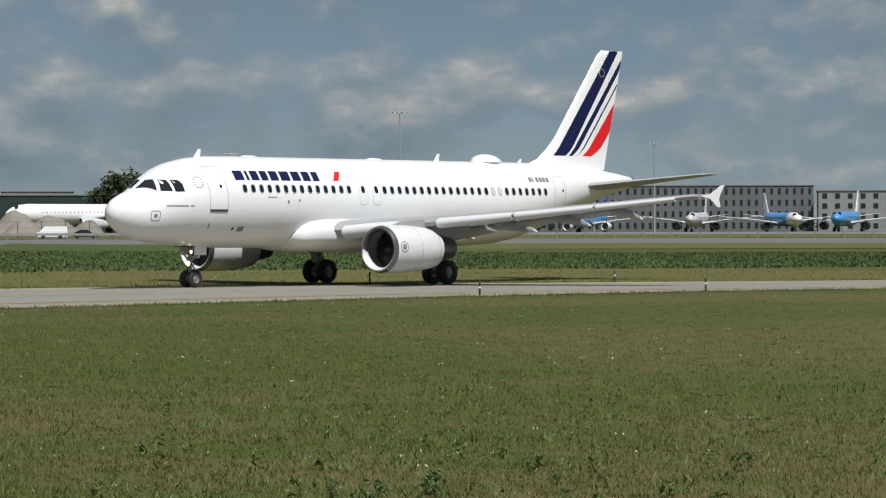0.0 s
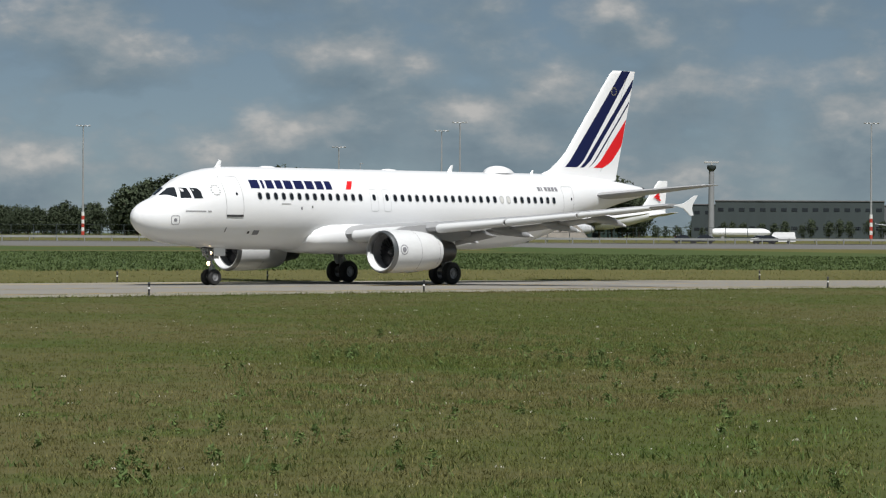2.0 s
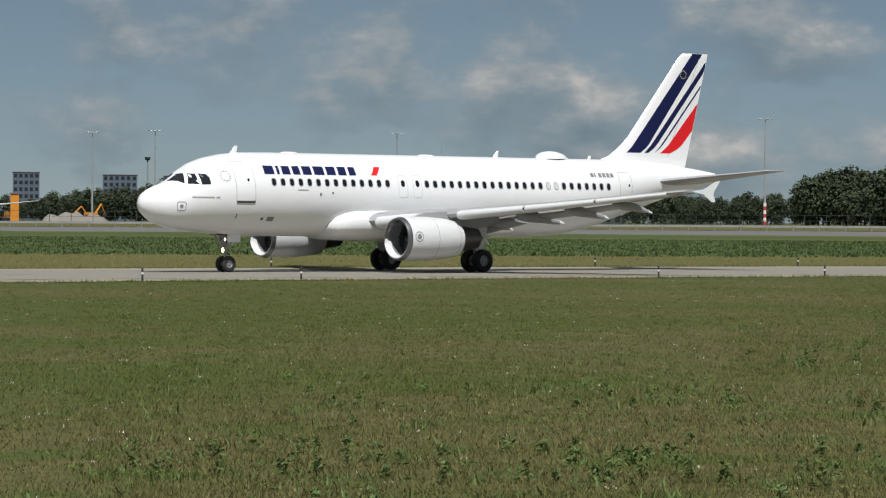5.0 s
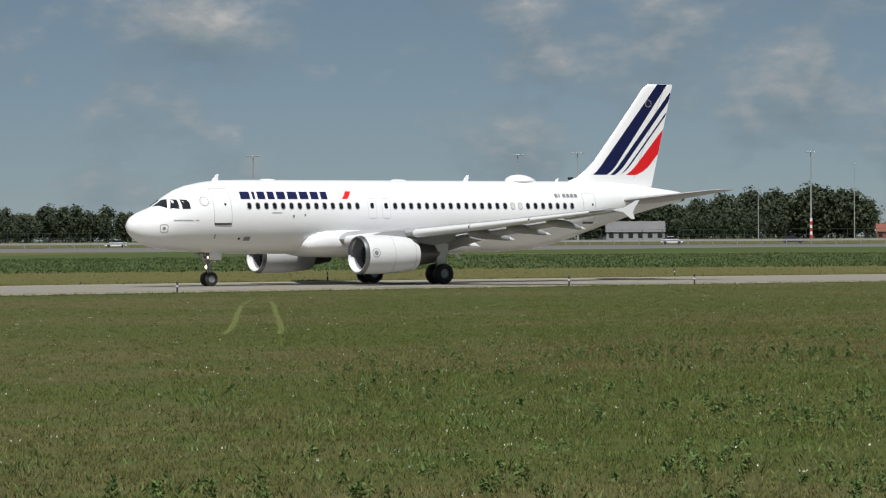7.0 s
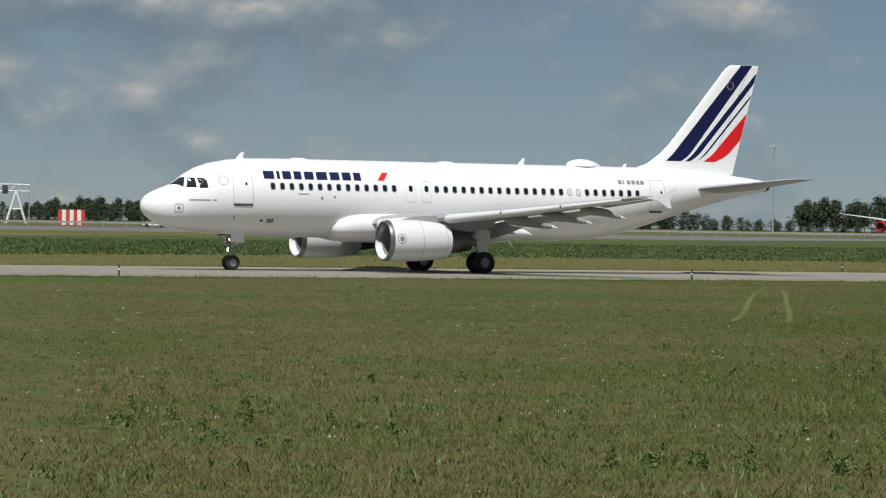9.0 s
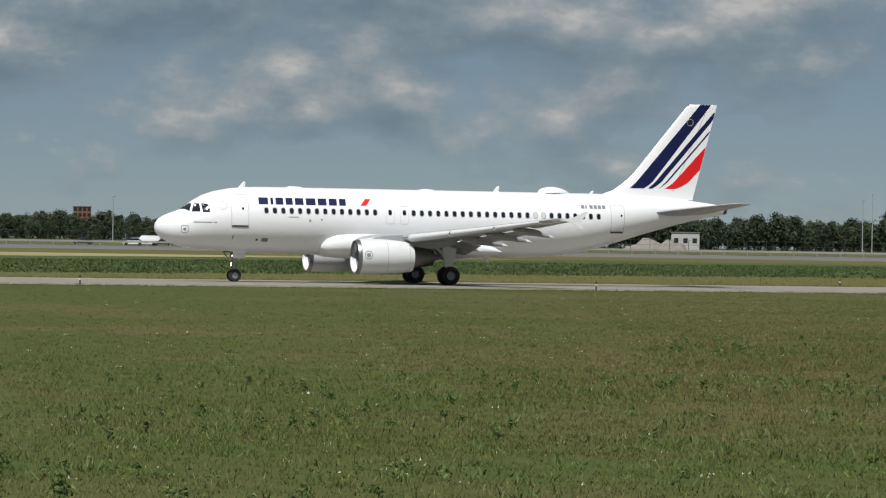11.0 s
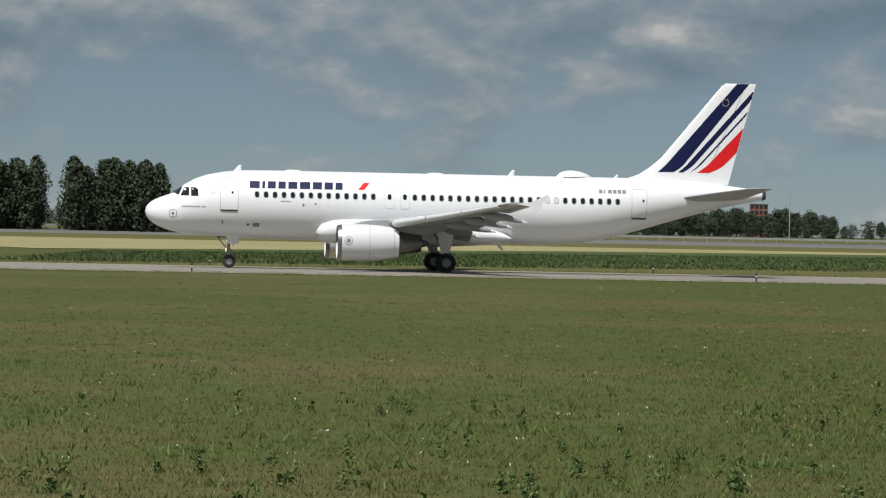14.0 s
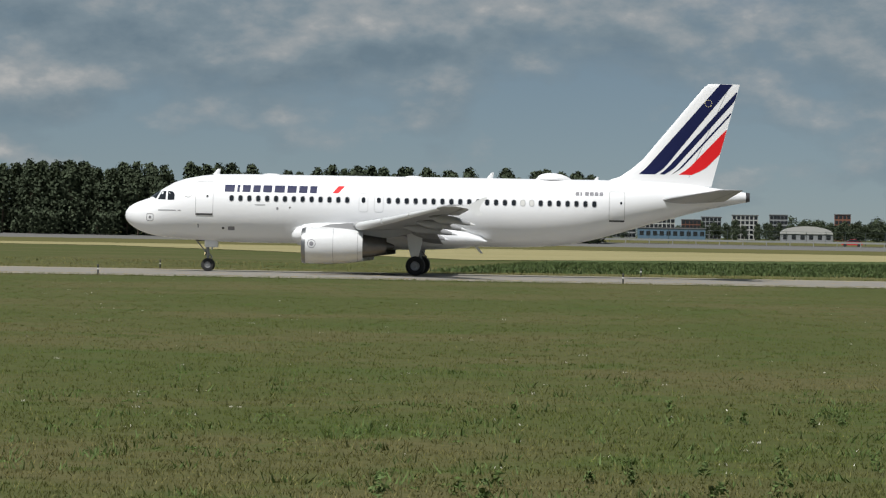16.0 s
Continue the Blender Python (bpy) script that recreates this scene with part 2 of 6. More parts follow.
def meadow_mat(name, green, lush, brown, island=0.0, relief=0.0, thin=0.0):
    """grass colours: broad dry bands, lush patches a few metres wide, small tufts"""
    m = bpy.data.materials.new(name)
    m.use_nodes = True
    nt = m.node_tree
    b = nt.nodes["Principled BSDF"]
    b.inputs["Roughness"].default_value = 0.85
    b.inputs["Specular IOR Level"].default_value = 0.15
    co = nt.nodes.new("ShaderNodeTexCoord")

    def noise_at(sc, det, lo, hi, top, seed):
        mp = nt.nodes.new("ShaderNodeMapping")
        mp.inputs["Location"].default_value = (seed, seed * 0.7, 0)
        nt.links.new(co.outputs["Object"], mp.inputs["Vector"])
        nz = nt.nodes.new("ShaderNodeTexNoise")
        nz.inputs["Scale"].default_value = sc
        nz.inputs["Detail"].default_value = det
        nz.inputs["Roughness"].default_value = 0.65
        nt.links.new(mp.outputs["Vector"], nz.inputs["Vector"])
        mr = nt.nodes.new("ShaderNodeMapRange")
        mr.interpolation_type = "SMOOTHSTEP"
        mr.inputs["From Min"].default_value, mr.inputs["From Max"].default_value = lo, hi
        mr.inputs["To Max"].default_value = top
        nt.links.new(nz.outputs["Fac"], mr.inputs["Value"])
        return mr.outputs[0], nz.outputs["Fac"]

    def over(prev, fac, tint):
        mx = nt.nodes.new("ShaderNodeMix")
        mx.data_type = "RGBA"
        nt.links.new(fac, mx.inputs["Factor"])
        if isinstance(prev, tuple):
            mx.inputs[6].default_value = (*prev, 1)
        else:
            nt.links.new(prev, mx.inputs[6])
        mx.inputs[7].default_value = (*tint, 1)
        return mx.outputs[2]

    col = over(green, noise_at(0.045, 4.0, 0.43, 0.60, 0.85, 3.0)[0], brown)
    col = over(col, noise_at(0.28, 5.0, 0.50, 0.66, 0.75, 11.0)[0], lush)
    col = over(col, noise_at(0.75, 4.0, 0.56, 0.74, 0.35, 23.0)[0], brown)
    small, raw = noise_at(2.6, 4.0, 0.42, 0.62, 0.4, 37.0)
    col = over(col, small, tuple(c * 0.65 for c in green))
    if island:
        gi = nt.nodes.new("ShaderNodeNewGeometry")
        hs = nt.nodes.new("ShaderNodeHueSaturation")
        mr = nt.nodes.new("ShaderNodeMapRange")
        mr.inputs["To Min"].default_value, mr.inputs["To Max"].default_value = 1 - island, 1 + island
        nt.links.new(gi.outputs["Random Per Island"], mr.inputs["Value"])
        nt.links.new(mr.outputs[0], hs.inputs["Value"])
        nt.links.new(col, hs.inputs["Color"])
        col = hs.outputs["Color"]
    nt.links.new(col, b.inputs["Base Color"])
    if relief:
        bp = nt.nodes.new("ShaderNodeBump")
        bp.inputs["Strength"].default_value = relief
        bp.inputs["Distance"].default_value = 0.08
        nt.links.new(raw, bp.inputs["Height"])
        nt.links.new(bp.outputs[0], b.inputs["Normal"])
    if thin:     # light that passes through the leaves
        tl = nt.nodes.new("ShaderNodeBsdfTranslucent")
        nt.links.new(col, tl.inputs["Color"])
        ms = nt.nodes.new("ShaderNodeMixShader")
        ms.inputs["Fac"].default_value = thin
        nt.links.new(b.outputs[0], ms.inputs[1])
        nt.links.new(tl.outputs[0], ms.inputs[2])
        nt.links.new(ms.outputs[0], nt.nodes["Material Output"].inputs["Surface"])
    return m


M_grass = meadow_mat("meadow_grass", (0.065, 0.077, 0.020), (0.054, 0.082, 0.017), (0.102, 0.090, 0.037), 0.0, 0.5)
M_blade = meadow_mat("grass_blade", (0.126, 0.148, 0.041), (0.102, 0.153, 0.034), (0.182, 0.159, 0.070), 0.4, 0.0, 0.35)
M_straw = mat("straw_blade", (0.19, 0.165, 0.068), 0.8, vary=0.7, scale=0.08, island=0.5, other=(0.10, 0.12, 0.035), spec=0.2)
M_weed = mat("weed_leaf", (0.098, 0.145, 0.044), 0.7, vary=0.5, scale=0.5, island=0.35, spec=0.2)
M_clover = mat("clover_leaf", (0.110, 0.165, 0.045), 0.7, vary=0.5, scale=0.4, island=0.45, spec=0.2)
M_flower = mat("flower_head", (0.62, 0.60, 0.52), 0.8, vary=0.3, scale=2.0)
M_crop = mat("crop_leaf", (0.054, 0.080, 0.027), 0.7, vary=0.5, scale=0.08, island=0.3, other=(0.075, 0.10, 0.028), spec=0.2)
M_crop_soil = mat("crop_ground", (0.052, 0.074, 0.026), 0.9, vary=0.6, scale=0.05, fine=0.5, fine_scale=1.5, bump=0.5, other=(0.065, 0.085, 0.026), spec=0.1)
M_stubble = mat("dry_stubble", (0.27, 0.24, 0.125), 0.95, vary=0.6, scale=0.03, fine=0.4, fine_scale=0.8, bump=0.4, other=(0.16, 0.15, 0.06), spec=0.1)
M_verge = mat("verge_grass", (0.082, 0.083, 0.027), 0.9, vary=0.7, scale=0.08, fine=0.5, fine_scale=1.6, bump=0.5, other=(0.13, 0.11, 0.05), spec=0.1)
M_asphalt = mat("taxiway_asphalt", (0.205, 0.193, 0.170), 0.85, vary=0.45, scale=0.12, fine=0.3, fine_scale=5.0, bump=0.15, other=(0.17, 0.16, 0.145), stretch=(0.25, 1, 1))
M_shoulder = mat("shoulder_asphalt", (0.235, 0.215, 0.170), 0.9, vary=0.5, scale=0.1, fine=0.3, fine_scale=4.0, bump=0.2, other=(0.20, 0.19, 0.14), stretch=(0.3, 1, 1))
M_joint = mat("joint_sealant", (0.05, 0.048, 0.045), 0.8, vary=0.4, scale=1.0)
M_yellow = mat("yellow_marking", (0.45, 0.30, 0.03), 0.8, vary=0.5, scale=1.5)
M_service = mat("service_asphalt", (0.125, 0.122, 0.115), 0.85, vary=0.5, scale=0.05, fine=0.3, fine_scale=2.0, other=(0.085, 0.085, 0.08))
M_road = mat("road_asphalt", (0.11, 0.11, 0.11), 0.85, vary=0.4, scale=0.1, fine=0.3, fine_scale=3.0)


def ground_z(x, y):
    """flat meadow, then a low rise that carries the motorway"""
    r = math.hypot(x - 40, y - 50)
    return 1.15 * smoothstep(520, 600, r) + 0.5 * smoothstep(640, 900, r)


def sheet(name, material, outline_xy, z, kind="structure", label="", category="ground"):
    """a flat sheet between two lines of points, near and far, of equal length"""
    bm = bmesh.new()
    near, far = outline_xy
    steps = 10
    rows = []
    for s in range(steps + 1):
        f = s / steps
        rows.append([bm.verts.new((a[0] + (b[0] - a[0]) * f, a[1] + (b[1] - a[1]) * f, ground_z(a[0] + (b[0] - a[0]) * f, a[1] + (b[1] - a[1]) * f) + z)) for a, b in zip(near, far)])
    for r0, r1 in zip(rows, rows[1:]):
        for i in range(len(r0) - 1):
            bm.faces.new((r0[i], r0[i + 1], r1[i + 1], r1[i]))
    bmesh.ops.recalc_face_normals(bm, faces=bm.faces)
    ob = link_mesh(name, bm, material)
    return tagged(ob, label, category, kind=kind)


def build_ground():
    bm = bmesh.new()
    radii = [0, 30, 60, 100, 150, 200, 260, 330, 400, 470, 490, 510, 530, 550, 570, 600, 640, 700, 800, 900, 1100, 1400, 1900, 2700, 3800, 4900]
    n = 96
    rings = []
    for r in radii[1:]:
        rings.append([bm.verts.new((40 + r * math.sin(2 * math.pi * k / n), 50 + r * math.cos(2 * math.pi * k / n), ground_z(40 + r * math.sin(2 * math.pi * k / n), 50 + r * math.cos(2 * math.pi * k / n)))) for k in range(n)])
    c = bm.verts.new((40, 50, 0))
    for k in range(n):
        bm.faces.new((c, rings[0][(k + 1) % n], rings[0][k]))
    for a, b in zip(rings, rings[1:]):
        for k in range(n):
            j = (k + 1) % n
            bm.faces.new((a[k], a[j], b[j], b[k]))
    bmesh.ops.recalc_face_normals(bm, faces=bm.faces)
    for f in bm.faces:
        if f.normal.z < 0:
            f.normal_flip()
    g = link_mesh("ground", bm, M_grass)
    tagged(g, "flat green meadow grass with dry brown patches", "ground", kind="structure")


TAXI_X = [-900, -300, -60, 0, 60, 120, 140, 155, 170, 185, 200, 215, 230, 245, 262, 300]
TAXI_NEAR = [180.0, 180.0, 179.0, 179.0, 181.0, 184.7, 183.8, 182.3, 180.8, 178.3, 175.5, 170.4, 161.7, 149.0, 132.3, 91.1]
TAXI_FAR = [211.0, 211.0, 210.0, 210.0, 212.0, 215.7, 214.5, 212.8, 211.0, 208.2, 205.2, 198.6, 187.4, 173.8, 156.5, 115.3]


def taxi_y(x, f):
    a, b = interp(x, TAXI_X, TAXI_NEAR), interp(x, TAXI_X, TAXI_FAR)
    return a + (b - a) * f


def build_taxiway():
    xs = [-900 + 6 * i for i in range(201)]
    line = lambda f: [(x, taxi_y(x, f)) for x in xs]
    sheet("taxiway", M_asphalt, (line(0.16), line(0.84)), 0.030, label="grey concrete taxiway with faint tyre marks", category="taxiway")
    sheet("taxiway_shoulder_near", M_shoulder, (line(0.0), line(0.16)), 0.024, label="worn asphalt taxiway shoulder with grassy edge", category="taxiway shoulder")
    sheet("taxiway_shoulder_far", M_shoulder, (line(0.84), line(1.0)), 0.024, label="worn asphalt taxiway shoulder with grassy edge", category="taxiway shoulder")
    for f in (0.16, 0.84):
        sheet("edge_line", M_yellow, ([(x, taxi_y(x, f - 0.006)) for x in xs], [(x, taxi_y(x, f + 0.006)) for x in xs]), 0.040, label="faded yellow taxiway edge line", category="road marking")
    sheet("centre_line", M_yellow, ([(x, taxi_y(x, 0.495)) for x in xs], [(x, taxi_y(x, 0.505)) for x in xs]), 0.040, label="faded yellow taxiway centre line", category="road marking")


build_ground()
build_taxiway()
CROP_NEAR = [(-8, 222), (30, 236), (80, 268), (123, 287), (185, 277), (220, 254), (266, 236), (301, 200), (338, 171), (414, 123)]
CROP_FAR = [(0, 330), (60, 430), (150, 520), (246, 537), (352, 547), (447, 472), (476, 409), (456, 300), (477, 258), (600, 176)]
sheet("far_verge", M_verge, ([(x, taxi_y(x, 1.0) + 0.3) for x in range(-500, 300, 20)], [(x, max(taxi_y(x, 1.0) + 12, interp(x, [q[0] for q in CROP_NEAR[:7]], [q[1] for q in CROP_NEAR[:7]]))) for x in range(-500, 300, 20)]), 0.018, label="dry olive grass strip behind the taxiway", category="ground")
sheet("crop_field", M_crop_soil, (CROP_NEAR, CROP_FAR), 0.026, label="low green leafy field crop in rows", category="field")
TAN_NEAR = [(-400, 440), (-160, 470), (-62, 465), (-35, 400), (-8, 318), (60, 431), (150, 521), (190, 533)]
TAN_FAR = [(-404, 444), (-178, 507), (-81, 541), (-66, 545), (-49, 548), (67, 555), (155, 543), (192, 539)]
sheet("stubble_field", M_stubble, (TAN_NEAR, TAN_FAR), 0.045, label="straw-coloured dry stubble strip", category="field")


def polar(az, r, ex=40.0, ey=50.0):
    a = radians(az)
    return ex + r * math.sin(a), ey + r * math.cos(a)


def ring_sheet(name, material, az0, az1, r0, r1, z, label, category, bend=None):
    azs = [az0 + (az1 - az0) * i / 80 for i in range(81)]
    return sheet(name, material, ([polar(a, r0) for a in azs], [polar(a, r1) for a in azs]), z, label=label, category=category)


ring_sheet("motorway", M_road, -40, 95, 604, 622, 0.06, "grey asphalt motorway on a low rise", "road")
ring_sheet("field_verge", M_verge, -40, 95, 505, 556, 0.055, "rough olive grass verge before the motorway", "ground")
ring_sheet("service_road", M_service, -40, 95, 556, 592, 0.06, "pale grey service road beside the motorway", "road")
ring_sheet("apron_verge", M_verge, -40, 95, 622, 1200, 0.03, "rough yellowish grass beyond the motorway", "ground")


def blades(name, material, count, region, height, width, per, seed, label, category, spread=0.07):
    """tufts of thin upright leaves, as one mesh"""
    rng = np.random.default_rng(seed)
    pts = region(rng, count)
    n = len(pts)
    k = per
    base = np.repeat(pts, k, axis=0) + rng.normal(0, spread, (n * k, 2))
    h = rng.uniform(*height, n * k)
    w = rng.uniform(*width, n * k)
    a = rng.uniform(0, 2 * np.pi, n * k)
    lean = rng.normal(0, 0.5, (n * k, 2)) * h[:, None]
    gz = np.array([ground_z(x, y) for x, y in pts]).repeat(k) if abs(pts).max() > 480 else np.zeros(n * k)
    dx, dy = np.cos(a) * w / 2, np.sin(a) * w / 2
    v = np.empty((n * k, 3, 3), np.float32)
    v[:, 0] = np.stack([base[:, 0] - dx, base[:, 1] - dy, gz], 1)
    v[:, 1] = np.stack([base[:, 0] + dx, base[:, 1] + dy, gz], 1)
    v[:, 2] = np.stack([base[:, 0] + lean[:, 0], base[:, 1] + lean[:, 1], gz + h], 1)
    me = bpy.data.meshes.new(name)
    m3 = n * k
    me.vertices.add(3 * m3)
    me.vertices.foreach_set("co", v.ravel())
    me.loops.add(3 * m3)
    me.loops.foreach_set("vertex_index", np.arange(3 * m3, dtype=np.int32))
    me.polygons.add(m3)
    me.polygons.foreach_set("loop_start", np.arange(0, 3 * m3, 3, dtype=np.int32))
    me.polygons.foreach_set("loop_total", np.full(m3, 3, dtype=np.int32))
    me.update(calc_edges=True)
    me.materials.append(material)
    return tagged(new(name, me), label, category, kind="stuff")



# wheel tracks pressed into the meadow
M_track = mat("pressed_grass", (0.108, 0.124, 0.040), 0.9, vary=0.6, scale=0.4, fine=0.4, fine_scale=3.0, bump=0.4, other=(0.09, 0.10, 0.035), spec=0.1)
TRACKS = (((88.8, 164.6), (82.9, 155.1), (75.7, 142.8), (69.6, 132.2), (65.2, 124.7), (62.2, 119.8)), ((87.5, 160.8), (81.8, 150.7), (76.0, 140.6), (70.8, 131.5), (66.5, 124.0), (63.5, 119.0)))
for _pts in TRACKS:
    sheet("wheel_track", M_track, ([(x - 0.075, y + 0.045) for x, y in _pts], [(x + 0.075, y - 0.045) for x, y in _pts]), 0.012, label="pale pressed wheel track in the grass", category="wheel track")

STANDS = ((34, 64, 28, 53, 24000), (26, 52, 26, 49, 24000), (11, 26, 13, 37, 24000), (5, 12, 6, 32, 24000), (86, 113, 50, 70, 26000), (75, 102, 46, 64, 16000), (61, 91, 44, 60, 16000), (41, 73, 34, 56, 36000), (17, 40, 18, 42, 38000), (0, 0, -10, 26, 52000))


def off_tracks(p):
    keep = np.ones(len(p), bool)
    for pts in TRACKS:
        ys = [q[1] for q in pts][::-1]
        xs = [q[0] for q in pts][::-1]
        xc = np.interp(p[:, 1], ys, xs)
        keep &= ~((np.abs(p[:, 0] - xc) < 0.12) & (p[:, 1] > ys[0]) & (p[:, 1] < ys[-1]))
    return p[keep]


def meadow(r0, r1, share_of):
    def region(rng, count):
        out = []
        for x, y, a0, a1, n in STANDS:
            k = int(n * share_of)
            a = np.radians(rng.uniform(a0, a1, k))
            r = np.exp(rng.uniform(np.log(r0), np.log(r1), k))
            p = np.stack([x + r * np.sin(a), y + r * np.cos(a)], 1)
            near = np.interp(p[:, 0], TAXI_X, TAXI_NEAR)
            out.append(p[p[:, 1] < near + 0.3])
        pts = np.concatenate(out)
        thin = off_tracks(pts)
        return np.concatenate([thin, pts[::9]])
    return region


def along(f, spread, x0=-120, x1=270):
    def region(rng, count):
        x = rng.uniform(x0, x1, count)
        a, b = np.interp(x, TAXI_X, TAXI_NEAR), np.interp(x, TAXI_X, TAXI_FAR)
        clump = 0.5 + 0.5 * np.sin(x * 0.9) * np.sin(x * 0.37 + 1.3)
        return np.stack([x, a + (b - a) * f + rng.normal(0, spread, count) * (0.4 + clump)], 1)
    return region


def between(near, far, f0, f1):
    nx, fx = np.array(near, float), np.array(far, float)
    def region(rng, count):
        s = rng.uniform(0, len(nx) - 1, count)
        f = rng.uniform(f0, f1, count)[:, None]
        i = np.minimum(s.astype(int), len(nx) - 2)
        u = (s - i)[:, None]
        a = nx[i] + (nx[i + 1] - nx[i]) * u
        b = fx[i] + (fx[i + 1] - fx[i]) * u
        return a + (b - a) * f
    return region


blades("grass", M_blade, 0, meadow(28, 190, 0.92), (0.018, 0.060), (0.008, 0.020), 5, 11, "thin green and straw grass blades", "grass", 0.08)
blades("dry_grass", M_straw, 0, meadow(28, 190, 0.16), (0.02, 0.085), (0.006, 0.014), 4, 19, "dry straw-coloured grass blades", "grass", 0.14)
blades("tall_grass", M_blade, 0, meadow(28, 190, 0.02), (0.12, 0.26), (0.005, 0.011), 3, 12, "tall grass stems above the meadow", "grass", 0.10)


def leafy_plants(name, count, r0, r1, tall, wide, leaves, leaf, seed, label, material):
    """low broad-leaved plants: small leaves set round a stem, as one mesh"""
    rng = np.random.default_rng(seed)
    pts = meadow(r0, r1, count)(rng, 0)
    # plants gather where a slow wave over the meadow is high
    lump = np.array([noise.noise((x * 0.11, y * 0.11, seed)) + 0.5 * noise.noise((x * 0.4, y * 0.4, seed)) for x, y in pts])
    pts = pts[lump > rng.uniform(-0.15, 0.45, len(pts))]
    n, k = len(pts), leaves
    size = rng.uniform(0.45, 1.0, n).repeat(k)
    up = rng.uniform(0.0, 1.0, n * k) ** 0.8
    reach = wide * size * (1.15 - 0.75 * up) * rng.uniform(0.2, 1.0, n * k)
    a = rng.uniform(0, 2 * np.pi, n * k)
    c = np.stack([pts[:, 0].repeat(k) + reach * np.cos(a), pts[:, 1].repeat(k) + reach * np.sin(a), tall * size * up + 0.01], 1)
    d1 = rng.normal(0, 1, (n * k, 3))
    d1 /= np.linalg.norm(d1, axis=1)[:, None]
    d2 = np.cross(d1, rng.normal(0, 1, (n * k, 3)))
    d2 /= np.linalg.norm(d2, axis=1)[:, None]
    ln = leaf * rng.uniform(0.6, 1.3, (n * k, 1))
    v = np.stack([c - d1 * ln, c + d2 * ln * 0.35, c + d1 * ln, c - d2 * ln * 0.35], 1).reshape(-1, 3)
    v[:, 2] = np.maximum(v[:, 2], 0.004)
    ob = new(name, mesh_quads(name, v, material))
    return tagged(ob, label, "weeds", kind="stuff")


def mesh_quads(name, v, material):
    me = bpy.data.meshes.new(name)
    q = len(v) // 4
    me.vertices.add(4 * q)
    me.vertices.foreach_set("co", v.astype(np.float32).ravel())
    me.loops.add(4 * q)
    me.loops.foreach_set("vertex_index", np.arange(4 * q, dtype=np.int32))
    me.polygons.add(q)
    me.polygons.foreach_set("loop_start", np.arange(0, 4 * q, 4, dtype=np.int32))
    me.polygons.foreach_set("loop_total", np.full(q, 4, dtype=np.int32))
    me.update(calc_edges=True)
    me.materials.append(material)
    return me


leafy_plants("leafy_weeds", 0.006, 30, 52, 0.24, 0.15, 40, 0.036, 41, "dark green leafy weeds standing in the meadow", M_weed)
leafy_plants("clover_patches", 0.016, 29, 120, 0.05, 0.24, 20, 0.024, 42, "low clover and plantain patches in the grass", M_clover)
blades("weeds", M_weed, 0, meadow(29, 62, 0.006), (0.04, 0.14), (0.012, 0.034), 16, 13, "low leafy weeds in the meadow", "weeds", 0.16)
blades("meadow_flowers", M_flower, 0, meadow(36, 170, 0.006), (0.02, 0.04), (0.012, 0.03), 3, 14, "pale flower heads in the grass", "flowers", 0.05)
blades("taxiway_edge_grass", M_blade, 7000, along(-0.012, 0.45), (0.04, 0.17), (0.012, 0.035), 5, 15, "ragged grass along the taxiway edge", "grass", 0.15)
blades("far_edge_grass", M_blade, 5000, along(1.01, 0.5), (0.06, 0.20), (0.02, 0.05), 4, 16, "ragged grass along the far taxiway edge", "grass", 0.15)
blades("verge_tufts", M_straw, 16000, between([(x, taxi_y(x, 1.0)) for x in range(-120, 300, 20)], [(x, taxi_y(x, 1.0) + 72) for x in range(-120, 300, 20)], 0.02, 0.9), (0.04, 0.16), (0.02, 0.06), 4, 17, "rough grass behind the taxiway", "grass", 0.3)
blades("crop_plants", M_crop, 40000, between(CROP_NEAR, CROP_FAR, -0.03, 0.7), (0.10, 0.26), (0.10, 0.22), 5, 18, "leafy green crop plants", "crop", 0.35)

# ---------------------------------------------------------------- the airliner
# its own space: x aft from the main gear's station (17.7 m behind the nose), port side at negative y, z up from the tyres' contact
AX = 17.7
F_X = [0.0, 0.06, 0.24, 0.55, 0.92, 1.43, 1.9, 2.3, 2.96, 3.64, 4.65, 5.67, 7.4, 24.0, 26.0, 27.4, 28.8, 30.5, 32.2, 33.9, 35.2, 36.4, 37.4]
F_TOP = [3.34, 3.58, 3.82, 4.02, 4.18, 4.36, 4.66, 4.95, 5.33, 5.57, 5.77, 5.87, 5.90, 5.90, 5.90, 5.90, 5.90, 5.88, 5.82, 5.70, 5.56, 5.42, 5.28]
F_BOT = [3.26, 3.02, 2.80, 2.56, 2.36, 2.19, 2.09, 2.04, 1.97, 1.92, 1.83, 1.79, 1.76, 1.76, 1.87, 2.08, 2.42, 2.93, 3.44, 3.92, 4.25, 4.50, 4.70]
F_HALF = [0.04, 0.27, 0.50, 0.75, 0.96, 1.18, 1.34, 1.46, 1.62, 1.75, 1.88, 1.95, 1.975, 1.975, 1.94, 1.86, 1.74, 1.53, 1.27, 0.97, 0.72, 0.50, 0.30]


def hull(x):
    top, bot, half = interp(x, F_X, F_TOP), interp(x, F_X, F_BOT), interp(x, F_X, F_HALF)
    return (top + bot) / 2, (top - bot) / 2, half


def hull_y(x, z):
    """half width of the hull at this station and height"""
    c, hh, hw = hull(x)
    return hw * math.sqrt(max(0.0, 1 - ((z - c) / hh) ** 2))


def hull_patch(bm, pts, lift=0.008, side=-1, cuts=0):
    """an outline of (station, height) laid on the hull's side"""
    vs = [bm.verts.new((x - AX, side * (hull_y(x, z) + lift), z)) for x, z in pts]
    try:
        bm.faces.new(vs)
    except ValueError:
        pass
    return vs


